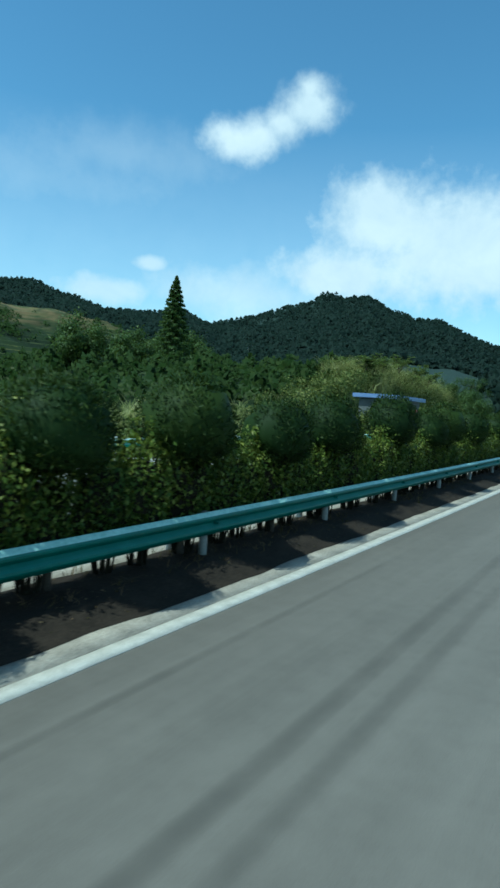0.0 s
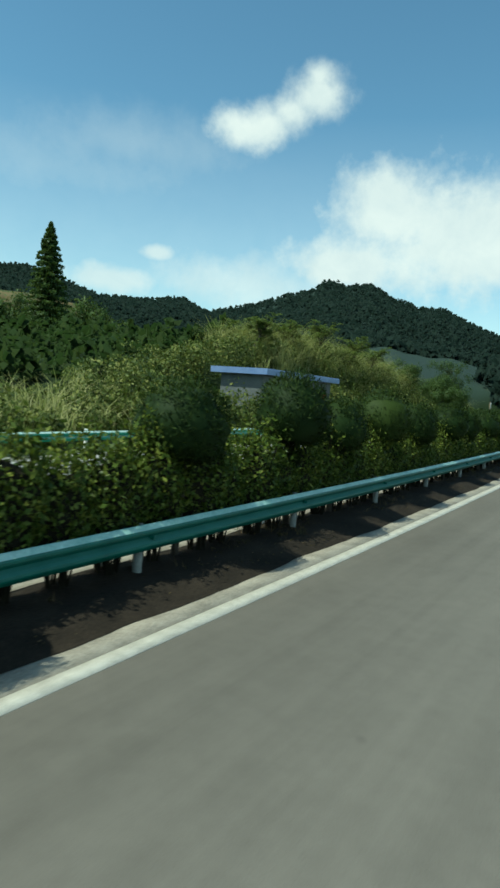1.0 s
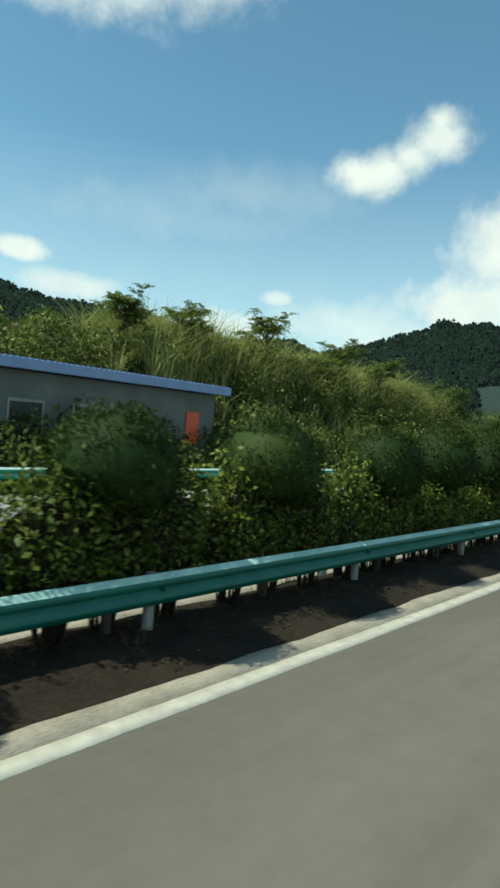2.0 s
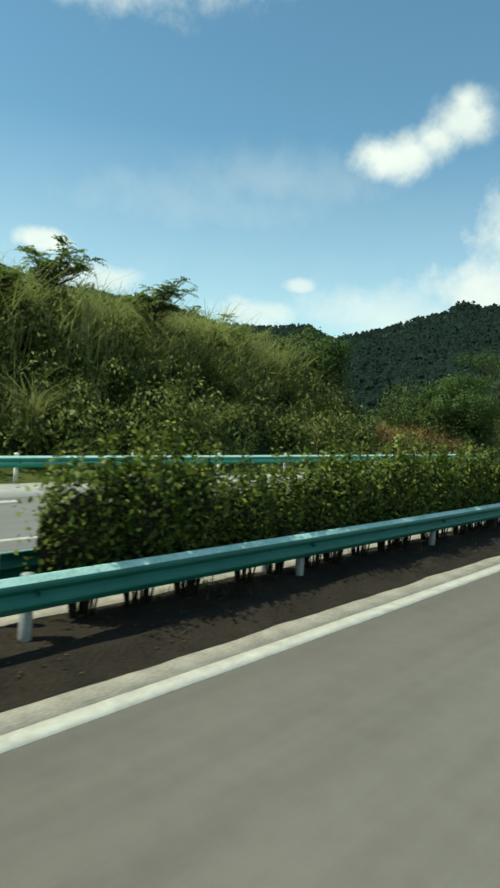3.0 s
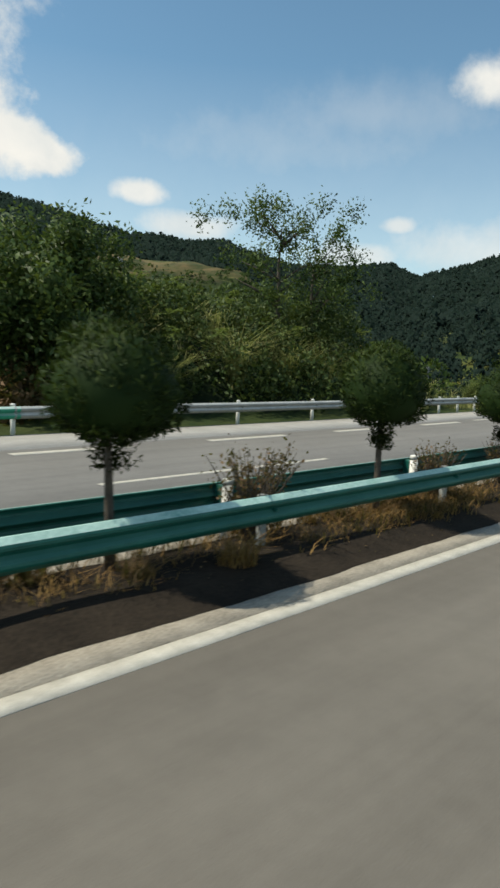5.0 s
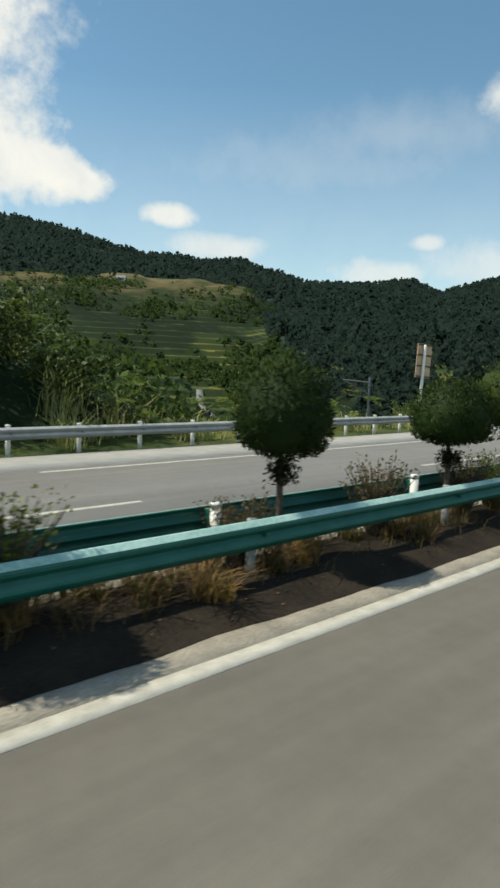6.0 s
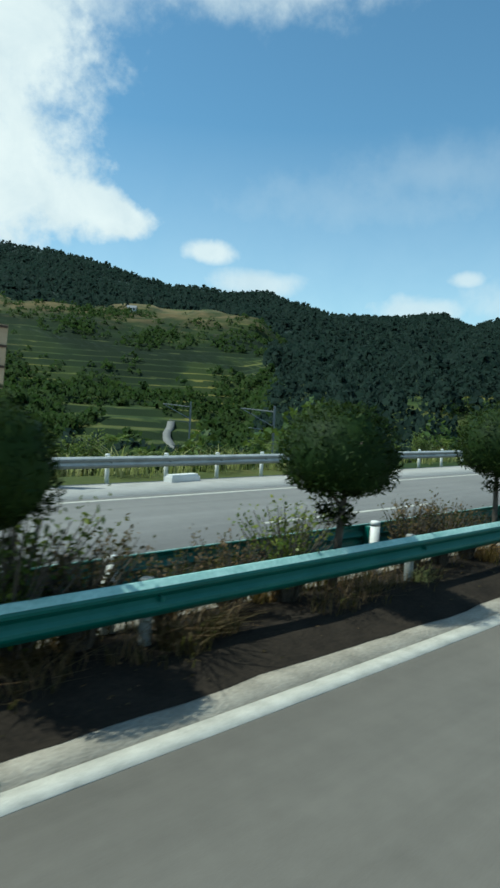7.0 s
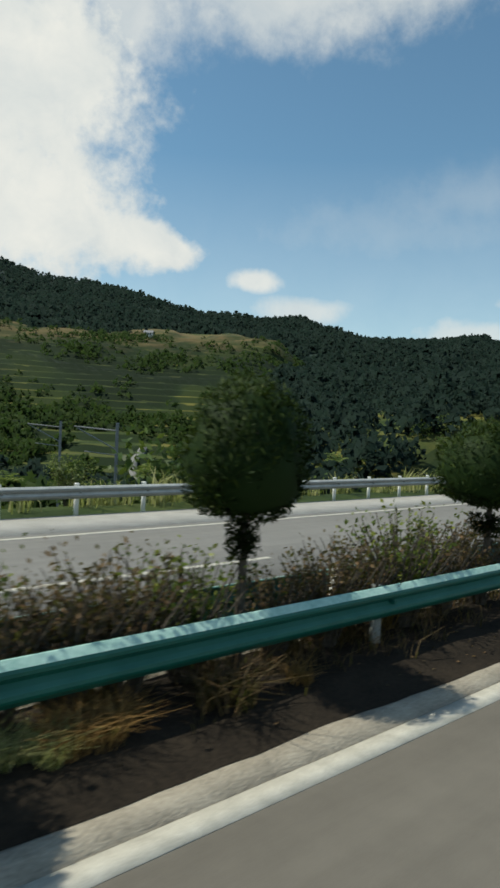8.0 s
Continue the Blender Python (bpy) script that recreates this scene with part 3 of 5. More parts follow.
k.put(k.shader.inputs["Base Color"], k.mix(k.noise(30.0, 3.0, 0.6, k.place), (0.03, 0.03, 0.028), (0.075, 0.07, 0.064)))
lane = k.add("ShaderNodeSeparateXYZ")
k.put(lane.inputs[0], k.add("ShaderNodeUVMap").outputs[0])
hump = k.math("MULTIPLY", k.math("MULTIPLY", lane.outputs[1], k.math("SUBTRACT", 1.0, lane.outputs[1])), 4.0)
ends = k.math("MULTIPLY", k.math("MULTIPLY", lane.outputs[0], k.math("SUBTRACT", 1.0, lane.outputs[0])), 2.2, clamp=True)
k.put(k.shader.inputs["Alpha"], k.math("MULTIPLY", k.math("MULTIPLY", hump, ends), k.math("MULTIPLY_ADD", k.noise(0.8, 4.0, 0.6, k.place), 0.75, -0.08, clamp=True)))
for s0, s1, off, width in ((-14, 12, 2.92, 0.13), (-12, 16, 1.64, 0.22), (-14, 13, 1.29, 0.2), (-12, 12, -0.1, 0.2)):
    tyre_mark(s0, s1, off, width)


# ---- guardrails ----
WAVE = ((0.146, -0.004), (0.155, 0.004), (0.154, 0.018), (0.140, 0.034), (0.104, 0.072), (0.082, 0.082), (0.056, 0.078), (0.030, 0.040), (0.0, 0.006), (-0.030, 0.040), (-0.056, 0.078), (-0.082, 0.082), (-0.104, 0.072), (-0.140, 0.034), (-0.154, 0.018), (-0.155, 0.004))


def beam_mesh(length, mat, edge):
    """Two-wave steel beam, 31 cm high, its waves towards -y; the topmost slope is coloured lighter in place of
    sunlight.
    """
    rows, x = [], (-length / 2, length / 2 + 0.06)
    for xx in x:
        rows += [(xx, -d, z) for z, d in WAVE] + [(xx, -d + 0.008, z) for z, d in reversed(WAVE)]
    m = 2 * len(WAVE)
    f = [(i, (i + 1) % m, m + (i + 1) % m, m + i) for i in range(m)] + [tuple(reversed(range(m))), tuple(range(m, 2 * m))]
    me = mesh_of("beam", rows, f, mat)
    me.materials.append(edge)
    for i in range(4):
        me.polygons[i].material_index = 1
    return me


def post_mesh(top, radius, mat):
    return mesh_of("post", *lathe(((radius, -0.25), (radius, top - 0.03)), 14), mat, True)


def cap_mesh(radius, mat):
    return mesh_of("cap", *lathe(((radius * 1.06, -0.05), (radius * 1.08, -0.004), (radius * 0.98, 0.012), (radius * 0.3, 0.02)), 10), mat, True)


def block_mesh(mat):
    return mesh_of("block", *join(box(-0.05, 0.05, 0.0, 0.09, -0.13, 0.13), box(-0.015, 0.015, -0.09, 0.0, -0.02, 0.02)), mat)


def guardrail(off, facing, top, label, zones, s_range, post_gap, shift):
    """A rail: beams of 4 m, posts with caps and spacer blocks. facing -1: waves towards the near lane."""
    root = tagged(new("guardrail"), label, "guardrail")
    root.matrix_basis = spot(s_range[0], off)
    inverse = root.matrix_basis.inverted()
    meshes = {}
    for name, beam_mat, edge, post_mat, radius in {z[2:7] for z in zones}:
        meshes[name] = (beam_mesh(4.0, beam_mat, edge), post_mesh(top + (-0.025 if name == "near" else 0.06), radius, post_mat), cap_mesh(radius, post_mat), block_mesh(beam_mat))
    s = shift + 4 * math.ceil((s_range[0] - shift) / 4)
    while s < s_range[1]:
        for a, b, name, *_ in zones:
            if a <= s < b:
                beam, post, cap, block = meshes[name]
                turn = 0 if facing < 0 else 180
                part("beam", beam, root, inverse @ spot(s + 2, off, top - 0.155, turn))
                for extra in np.arange(0, 4, post_gap(s)):
                    p = part("post", post, root, inverse @ spot(s + extra, off - facing * 0.15))
                    part("cap", cap, p, pose(0, 0, top + (-0.04 if name == "near" else 0.045)))
                    part("block", block, p, pose(0, facing * 0.15, top - 0.155, 0, 0, turn))
        s += 4
    return root


guardrail(4.72, -1, 0.725, "teal-painted double-wave steel guardrail with grey round posts", ((-99, 400, "near", TEAL, TEAL_LIT, POST_GREY, 0.057),), (-16, 240), lambda s: 4.0, 3.42)
guardrail(5.52, 1, 0.735, "teal guardrail across the median with capped white posts", ((-99, 400, "mid", TEAL, TEAL_LIT, POST_WHITE, 0.062),), (-16, 250), lambda s: 4.0, 3.35)
guardrail(15.6, -1, 0.68, "roadside guardrail with white posts, green then bare galvanised", ((-99, 113, "green", GREEN, GREEN_LIT, POST_WHITE, 0.06), (113, 400, "bare", ZINC, ZINC, POST_WHITE, 0.06)), (-20, 320), lambda s: 4.0 if s < 126 else 2.0, 1.65)


# ---- plants of the median ----
def lumpy_points(count, rx, rz, rng, lumps=16, shell=0.72):
    """Points in a lumpy ellipsoid, most of them near its skin."""
    d = rng.normal(size=(count, 3))
    d /= np.linalg.norm(d, axis=1)[:, None]
    c = rng.normal(size=(lumps, 3))
    c /= np.linalg.norm(c, axis=1)[:, None]
    bulge = np.max(np.exp(7 * (d @ c.T - 1)), 1)
    r = (0.72 + 0.36 * bulge) * rng.uniform(shell, 1.0, count) ** 0.6
    return d * r[:, None] * np.array([rx, rx, rz])


def core(rx, rz, rng, mat_scale=0.78):
    """A closed lumpy body inside the foliage."""
    bm = bmesh.new()
    bmesh.ops.create_cube(bm, size=1.0)
    bmesh.ops.subdivide_edges(bm, edges=bm.edges[:], cuts=3, use_grid_fill=True)
    for v in bm.verts:
        v.co.normalize()
    off = rng.uniform(0, 50)
    for v in bm.verts:
        f = mat_scale * (0.9 + 0.25 * noise.noise(v.co * 2.1 + Vector((off, 0, 0))))
        v.co = Vector((v.co.x * rx * f, v.co.y * rx * f, v.co.z * rz * f))
    bm.verts.ensure_lookup_table()
    v = np.array([tuple(q.co) for q in bm.verts])
    f = np.array([[q.index for q in p.verts] for p in bm.faces])
    bm.free()
    return v, f


def trunk_mesh(height, radius, rng, limbs=5, reach=0.45):
    lean = rng.normal(size=2) * 0.04
    pts = [(lean[0] * t * height, lean[1] * t * height, t * height) for t in (-0.03, 0.3, 0.6, 1.0)]
    pieces = [tube(pts, (radius * 1.2, radius, radius * 0.85, radius * 0.5), 8)]
    for i in range(limbs):
        a, z = 2 * math.pi * (i + rng.uniform(0, 0.6)) / limbs, height * rng.uniform(0.62, 0.95)
        p = (lean[0] * z, lean[1] * z, z)
        q = (p[0] + math.cos(a) * reach * 0.6, p[1] + math.sin(a) * reach * 0.6, z + reach * 0.55)
        e = (p[0] + math.cos(a) * reach, p[1] + math.sin(a) * reach, z + reach * 1.1)
        pieces.append(tube((p, q, e), (radius * 0.5, radius * 0.36, radius * 0.18), 5))
    return mesh_of("trunk", *join(*pieces), BARK, True)


def cypress(seed):
    """Clipped round evergreen of the median, about 2.6 m high."""
    rng = np.random.default_rng(seed)
    root = tagged(new("median_tree"), "clipped dark evergreen tree with a round crown and short bare trunk", "tree", "trees along the median")
    stem = rng.uniform(1.22, 1.36)
    part("trunk", trunk_mesh(stem + 0.45, 0.05, rng), root)
    rx, rz = rng.uniform(0.66, 0.76), rng.uniform(0.66, 0.76)
    pts = lumpy_points(8200, rx, rz, rng, 44, 0.5)
    pts[:, 2] = np.where(pts[:, 2] < -0.42 * rz, -0.42 * rz + (pts[:, 2] + 0.42 * rz) * 0.5, pts[:, 2])
    v, f = leaf_quads(pts, 0.020, rng, 4.2, grow=pts * 1.3 + np.array([0, 0, 0.7]))
    drop = (0.20, 0.26, 0.12, 0.24, 0.16)[seed % 5]
    tuftlets = (520, 620, 380, 480, 330)[seed % 5]
    skirt = np.clip(rng.normal(size=(tuftlets, 3)), -1.7, 1.7) * np.array([0.08, 0.09, 0.085]) + np.array([0.0, 0.0, -rz * 0.66 - drop])
    skirt[:, 0] += np.where(rng.uniform(size=tuftlets) < 0.55, 0.12, -0.11)
    v2, f2 = leaf_quads(skirt, 0.024, rng, 3.6)
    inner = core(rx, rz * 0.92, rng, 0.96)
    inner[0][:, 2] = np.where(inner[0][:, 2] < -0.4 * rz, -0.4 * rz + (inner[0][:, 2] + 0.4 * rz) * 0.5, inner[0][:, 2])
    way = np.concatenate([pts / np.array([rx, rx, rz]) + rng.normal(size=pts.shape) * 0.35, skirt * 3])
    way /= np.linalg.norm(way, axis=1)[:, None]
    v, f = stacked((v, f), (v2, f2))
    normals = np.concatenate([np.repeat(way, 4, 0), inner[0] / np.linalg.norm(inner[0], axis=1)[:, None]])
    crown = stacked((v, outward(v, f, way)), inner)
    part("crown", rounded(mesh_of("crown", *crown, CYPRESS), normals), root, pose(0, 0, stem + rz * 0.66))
    return root


def broadleaf_shrub(seed, mat, width, height, count, leaf, label, twigs=9, body=False):
    """Free-growing shrub: stems from the ground and a loose mass of leaves."""
    rng = np.random.default_rng(seed)
    root = tagged(new("shrub"), label, "shrub", "shrubs of the median")
    stems, tips, sprouts = [], [], []
    for i in range(twigs):
        a, reach = rng.uniform(0, 2 * math.pi), width * rng.uniform(0.12, 0.5)
        h = height * rng.uniform(0.6, 1.0)
        e = (math.cos(a) * reach, math.sin(a) * reach * 0.8, h)
        stems.append(tube(((0.1 * math.cos(a), 0.1 * math.sin(a), -0.05), (e[0] * 0.45, e[1] * 0.45, h * 0.5), e), (0.014, 0.010, 0.004), 4))
        tips.append(e)
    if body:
        # closed dark body stands in for the shade within the foliage
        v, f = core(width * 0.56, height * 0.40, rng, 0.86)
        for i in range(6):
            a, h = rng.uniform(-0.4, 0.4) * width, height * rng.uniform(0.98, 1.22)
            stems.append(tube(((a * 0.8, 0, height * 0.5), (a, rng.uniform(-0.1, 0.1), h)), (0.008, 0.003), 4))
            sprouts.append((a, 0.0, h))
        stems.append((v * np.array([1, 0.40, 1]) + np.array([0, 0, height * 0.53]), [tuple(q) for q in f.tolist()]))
    part("stem", mesh_of("stem", *join(*stems), TWIG_SHADE if body else BARK), root)
    tips = np.array(tips)
    which = rng.integers(0, len(tips), count)
    t = rng.uniform(0.12 if body else 0.25, 1.05, count)[:, None]
    pts = tips[which] * t + rng.normal(size=(count, 3)) * np.array([0.16, 0.14, 0.11]) * width * (1.0 if body else 0.3)
    pts[:, 2] = np.abs(pts[:, 2] - (0.3 if body else 0.0)) + (0.3 if body else 0.04)
    room = 0.27 + 0.2 * smooth01((pts[:, 2] - 0.6) / 0.4)
    pts[:, 1] = room * np.tanh(pts[:, 1] / room)
    for x, y, h in sprouts:
        more = np.array((x, y, h)) + rng.normal(size=(46, 3)) * np.array([0.045, 0.045, 0.0]) - np.array([0, 0, 1]) * rng.uniform(-0.03, 0.5, 46)[:, None]
        pts = np.concatenate([pts, more])
    if body:
        mass = lumpy_points(1900, width * 0.62, height * 0.46, rng, 14, 0.72) * np.array([1, 0.50, 1]) + np.array([0, 0, height * 0.56])
        pts = np.concatenate([pts, mass[mass[:, 2] > 0.25]])
    v, f = leaf_quads(pts, leaf, rng, 1.8, 0.2)
    way = rng.normal(size=pts.shape) * 0.55 + np.stack([pts[:, 0] * 0.5, pts[:, 1] * 2.2, 0.25 + 0.5 * pts[:, 2]], 1)
    way /= np.linalg.norm(way, axis=1)[:, None]
    part("foliage", rounded(mesh_of("foliage", v, outward(v, f, way), mat), np.repeat(way, 4, 0)), root)
    return root


def tuft(seed, mat, height, count, label, category="grass"):
    rng = np.random.default_rng(seed)
    a, r = rng.uniform(0, 2 * np.pi, count), 0.20 * np.sqrt(rng.uniform(0, 1, count))
    roots = np.stack([r * np.cos(a), r * np.sin(a), 0 * a - 0.03], 1)
    return tagged(new("grass_tuft", mesh_of("grass_tuft", *blades(roots, height, 0.007, rng, 0.75, 1.0), mat)), label, category, "tufts under the rail")


rng = random.Random(4)
trees = [cypress(k) for k in range(5)]
TREE_S = (2.2, 4.8, 7.2, 9.6, 11.7, 15.5, 18.5, 20.1, 23.8, 28.4, 31.5, 33.4, 36, 38.5, 42, 44, 47, 49.5, 52.5, 54.6, 56.8, 60.0, 64.4, 78.65, 94.0, 97.8, 102.1, 104.1, 106.0, 109.6, 113.9,
          118, 122, 124, 128, 132, 135.8, 137.95, 139.75, 142.1, 146.0, 147.95, 150.0, 154.1, 158.0, 159.9, 162.05, 166.0, 167.5, 169.8, 173.7, 177.9, 182, 184, 188, 192, 194, 198, 204, 208, 214)
SPREAD = {154.1: 1.05, 162.05: 1.15, 173.7: 0.87}
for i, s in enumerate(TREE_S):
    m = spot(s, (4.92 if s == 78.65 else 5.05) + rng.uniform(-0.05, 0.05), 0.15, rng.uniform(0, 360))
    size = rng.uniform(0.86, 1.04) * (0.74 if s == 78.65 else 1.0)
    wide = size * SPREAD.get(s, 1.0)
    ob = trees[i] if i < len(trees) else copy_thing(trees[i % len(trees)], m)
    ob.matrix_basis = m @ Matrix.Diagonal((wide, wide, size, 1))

LUSH = "bright green broadleaf shrub growing against the guardrail"
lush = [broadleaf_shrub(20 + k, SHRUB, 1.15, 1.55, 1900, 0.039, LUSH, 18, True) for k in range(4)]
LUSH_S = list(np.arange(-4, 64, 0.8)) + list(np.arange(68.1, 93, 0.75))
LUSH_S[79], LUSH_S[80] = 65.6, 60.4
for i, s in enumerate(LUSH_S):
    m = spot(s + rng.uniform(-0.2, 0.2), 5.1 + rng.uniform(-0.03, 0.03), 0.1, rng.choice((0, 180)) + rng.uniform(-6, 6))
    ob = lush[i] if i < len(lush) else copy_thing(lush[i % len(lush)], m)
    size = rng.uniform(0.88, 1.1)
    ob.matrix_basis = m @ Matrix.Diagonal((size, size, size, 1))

SPARSE = "thin half-dry shrub with brownish leaves between the rails"
sparse = [broadleaf_shrub(40 + k, SHRUB if k == 2 else SHRUB_DRY, 1.5, 1.22, 1500, 0.033, SPARSE, 70) for k in range(4)]
SPARSE_S = [95.5, 98.3, 100.4, 101.0, 102.8, 104.7, 107.5, 111.5, 115.6, 118.1, 118.9] + list(np.arange(121, 135, 2.6)) + [136.4, 137.3, 138.1, 143.8, 144.8, 150.3, 150.9, 151.8, 152.6, 153.4, 155.8, 156.6, 157.3, 159.2, 161.9, 162.3, 162.6, 164.9, 168.6, 169.4, 170.2, 170.9, 171.6, 172.1, 172.6, 173.2, 174.2, 174.9, 175.5, 176.2, 177.0, 177.8, 179, 181, 185, 187, 190, 196, 200]
for i, s in enumerate(SPARSE_S):
    m = spot(s, 5.1 + rng.uniform(-0.03, 0.03), 0.1, rng.choice((0, 180)) + rng.uniform(-6, 6))
    ob = sparse[i] if i < len(sparse) else copy_thing(sparse[i % len(sparse)], m)
    size = rng.uniform(0.65, 1.0) * (1.1 if 168 < s < 178 or 161 < s < 163 or 150 < s < 151 or 100 < s < 101.2 else 0.9)
    ob.matrix_basis = m @ Matrix.Diagonal((size, size, size, 1))

tufts = [tuft(60 + k, SHRUB_DRY if k else DRY_GRASS, 0.30, 130, "tuft of brown withered grass under the guardrail" if k else "tuft of straw-coloured dry grass under the guardrail") for k in range(3)]
green_tuft = tuft(64, REED, 0.32, 110, "tuft of yellow-green grass under the guardrail")
green_tuft.matrix_basis = spot(170.6, 4.7, 0.12)
placed = 0
for s in np.arange(101, 200, 0.55):
    if rng.random() < 0.75:
        m = spot(s + rng.uniform(-0.2, 0.2), rng.uniform(4.48, 5.4), 0.14, rng.uniform(0, 360))
        ob = tufts[placed] if placed < 3 else copy_thing(tufts[placed % 3], m)
        size = rng.uniform(0.6, 1.25)
        ob.matrix_basis = m @ Matrix.Diagonal((size, size, size, 1))
        placed += 1


for s, off, size, which in ((171.5, 4.62, 0.75, 2), (171.75, 4.5, 0.65, 2), (172.1, 4.55, 0.85, 0), (172.3, 4.7, 0.7, 0), (172.0, 4.75, 0.75, 1), (174.0, 4.55, 0.6, 0), (155.5, 4.7, 0.6, 2), (162.1, 4.6, 0.6, 0), (164.7, 4.8, 0.6, 2)):
    m = spot(s, off, 0.12, 50 * s)
    copy_thing(green_tuft if which == 2 else tufts[which], m).matrix_basis = m @ Matrix.Diagonal((size, size, size, 1))


for s, size in ((64.05, 1.0), (64.85, 0.92)):
    m = spot(s, 5.1, 0.1, 180)
    copy_thing(lush[2], m).matrix_basis = m @ Matrix.Diagonal((size, size, size, 1))
m = spot(61.9, 5.06, 0.15, 120)
copy_thing(trees[1], m)


def median_weeds(name, s_rng, count, mats, height, seed, label, lo=4.40, span=1.07, bare=0.08):
    rng = np.random.default_rng(seed)
    s, off = rng.uniform(*s_rng, count), lo + span * rng.beta(1.5, 1.3, count)
    p = at(s, off, 0.05)
    patch = 0.5 + 0.5 * np.sin(s * 0.9 + 1.7 * np.sin(s * 0.37))
    keep = rng.uniform(0, 1, count) < bare + (1 - bare) * patch ** 1.6
    p = np.repeat(p[keep], 7, 0)
    p[:, :2] += rng.normal(size=(len(p), 2)) * 0.05
    return tagged(new(name, mesh_of(name, *blades(p, height, 0.006, rng, 0.6, 0.8), mats)), label, "weeds", kind="stuff")


median_weeds("weeds", (97, 216), 4600, SHRUB_DRY, 0.30, 71, "brown and olive weeds between the guardrails")
median_weeds("weeds", (106, 121), 2400, DRY_GRASS, 0.20, 72, "straw-coloured dry grass under the guardrail")
median_weeds("weeds", (138.5, 147.5), 1700, DRY_GRASS, 0.20, 74, "straw-coloured dry grass under the guardrail")
median_weeds("weeds", (96, 200), 1500, SHRUB_DRY, 0.34, 76, "brown weeds along the foot of the second guardrail", 5.2, 0.5, 0.8)
median_weeds("weeds", (-10, 97), 2200, SHRUB_DRY, 0.14, 73, "dark withered weeds under the hedge")


def leaf_litter(count, seed):
    """Fallen leaves and crumbs on the soil."""
    rng = np.random.default_rng(seed)
    s, off = rng.uniform(-8, 200, count), 4.1 + 1.3 * rng.beta(1.2, 1.6, count)
    keep = np.sin(s * 1.3 + 2.0 * np.sin(s * 0.31)) + rng.normal(size=count) * 0.6 > 0.1
    s, off = s[keep], off[keep]
    z = 0.035 + 0.1 * smooth01((off - 4.05) / 0.5)
    v, f = leaf_quads(np.zeros((len(s), 3)), 0.028, rng, 1.5)
    v[:, 2] *= 0.3
    v += np.repeat(at(s, off, 0.0) * np.array([1, 1, 0]) + np.stack([0 * s, 0 * s, z], 1), 4, 0)
    return tagged(new("leaf_litter", mesh_of("leaf_litter", v, f, SHRUB_DRY)), "brown fallen leaves scattered on the dark soil", "leaves", kind="stuff")


leaf_litter(9000, 75)


# ---- far side: bank, shrubs, trees ----
def ground_at(s, off):
    p = at(np.atleast_1d(np.asarray(s, float)), np.atleast_1d(np.asarray(off, float)))
    return p[:, 0], p[:, 1], ground_height(p[:, 0], p[:, 1])


def thicket(name, count, s_rng, off_rng, size, mat, leaf, per, label, seed, height=None):
    """An uncountable mass of wild bushes: clumps of leaves spread over a stretch of ground."""
    rng = np.random.default_rng(seed)
    s, off = rng.uniform(*s_rng, count), rng.uniform(*off_rng, count)
    x, y, z = ground_at(s, off)
    vs, fs, ways, k = [], [], [], 0
    for i in range(count):
        if 48.5 < s[i] < 63 and 17.3 < off[i] < 21.8:
            continue
        r = rng.uniform(*size)
        hz = r * rng.uniform(0.8, 1.3)
        pts = lumpy_points(per, r, hz, rng, 7, 0.5) + np.array([x[i], y[i], z[i] + hz * 0.6])
        pts = pts[pts[:, 2] > z[i] - 0.1]
        v, f = leaf_quads(pts, leaf, rng, 1.9, 0.1)
        way = (pts - np.array([x[i], y[i], z[i] + hz * 0.5])) / np.array([r, r, hz]) + rng.normal(size=pts.shape) * 0.4
        way /= np.linalg.norm(way, axis=1)[:, None]
        vs.append(v)
        fs.append(outward(v, f, way) + k)
        ways.append(np.repeat(way, 4, 0))
        k += len(v)
    me = mesh_of(name, np.concatenate(vs), np.concatenate(fs), mat)
    return tagged(new(name, rounded(me, np.concatenate(ways))), label, "bushes", kind="stuff")


WILD_LABEL = "dense wild green bushes covering the bank behind the far rail"
thicket("bushes", 150, (-5, 46), (17.4, 24), (0.55, 1.1), WILD, 0.10, 340, WILD_LABEL, 1)
thicket("bushes", 230, (44, 99), (17.5, 22.5), (0.8, 1.6), WILD, 0.095, 440, WILD_LABEL, 2)
thicket("bushes", 120, (44, 99), (22, 27), (0.5, 1.0), WILD, 0.09, 300, WILD_LABEL, 8)
thicket("bushes", 110, (114, 139), (18, 28), (1.0, 2.2), SHADED_BANK_LEAF, 0.10, 560, WILD_LABEL, 3)
thicket("bushes", 70, (98, 117), (17.6, 21), (0.5, 0.9), SHRUB_DRY, 0.12, 220, "brown half-dry undergrowth at the edge of a field", 4)
thicket("bushes", 190, (138, 270), (17.8, 48), (1.0, 2.2), TREE_LEAF, 0.18, 250, "dense dark scrub on the slope below the far rail", 5)
thicket("bushes", 60, (46, 66), (17.2, 17.3), (1.1, 1.65), WILD, 0.1, 460, "green bushes along the foot of the far rail", 6)


def reeds(count, s_rng, off_rng, height, mat, label, seed, per=26):
    """Clumps of long arching blades, uncountable."""
    rng = np.random.default_rng(seed)
    s, off = rng.uniform(*s_rng, count), rng.uniform(*off_rng, count)
    x, y, z = ground_at(s, off)
    c = np.repeat(np.stack([x, y, z - 0.05], 1), per, 0)
    c[:, :2] += rng.normal(size=(len(c), 2)) * 0.22
    tall = np.repeat(rng.uniform(*height, count), per)
    return tagged(new("reeds", mesh_of("reeds", *blades(c, tall, 0.022, rng, 0.4, 0.6), mat)), label, "grass", kind="stuff")


reeds(900, (62, 99), (20.8, 27.5), (1.5, 2.5), REED, "tall pale green reeds along the crest of the bank", 31)
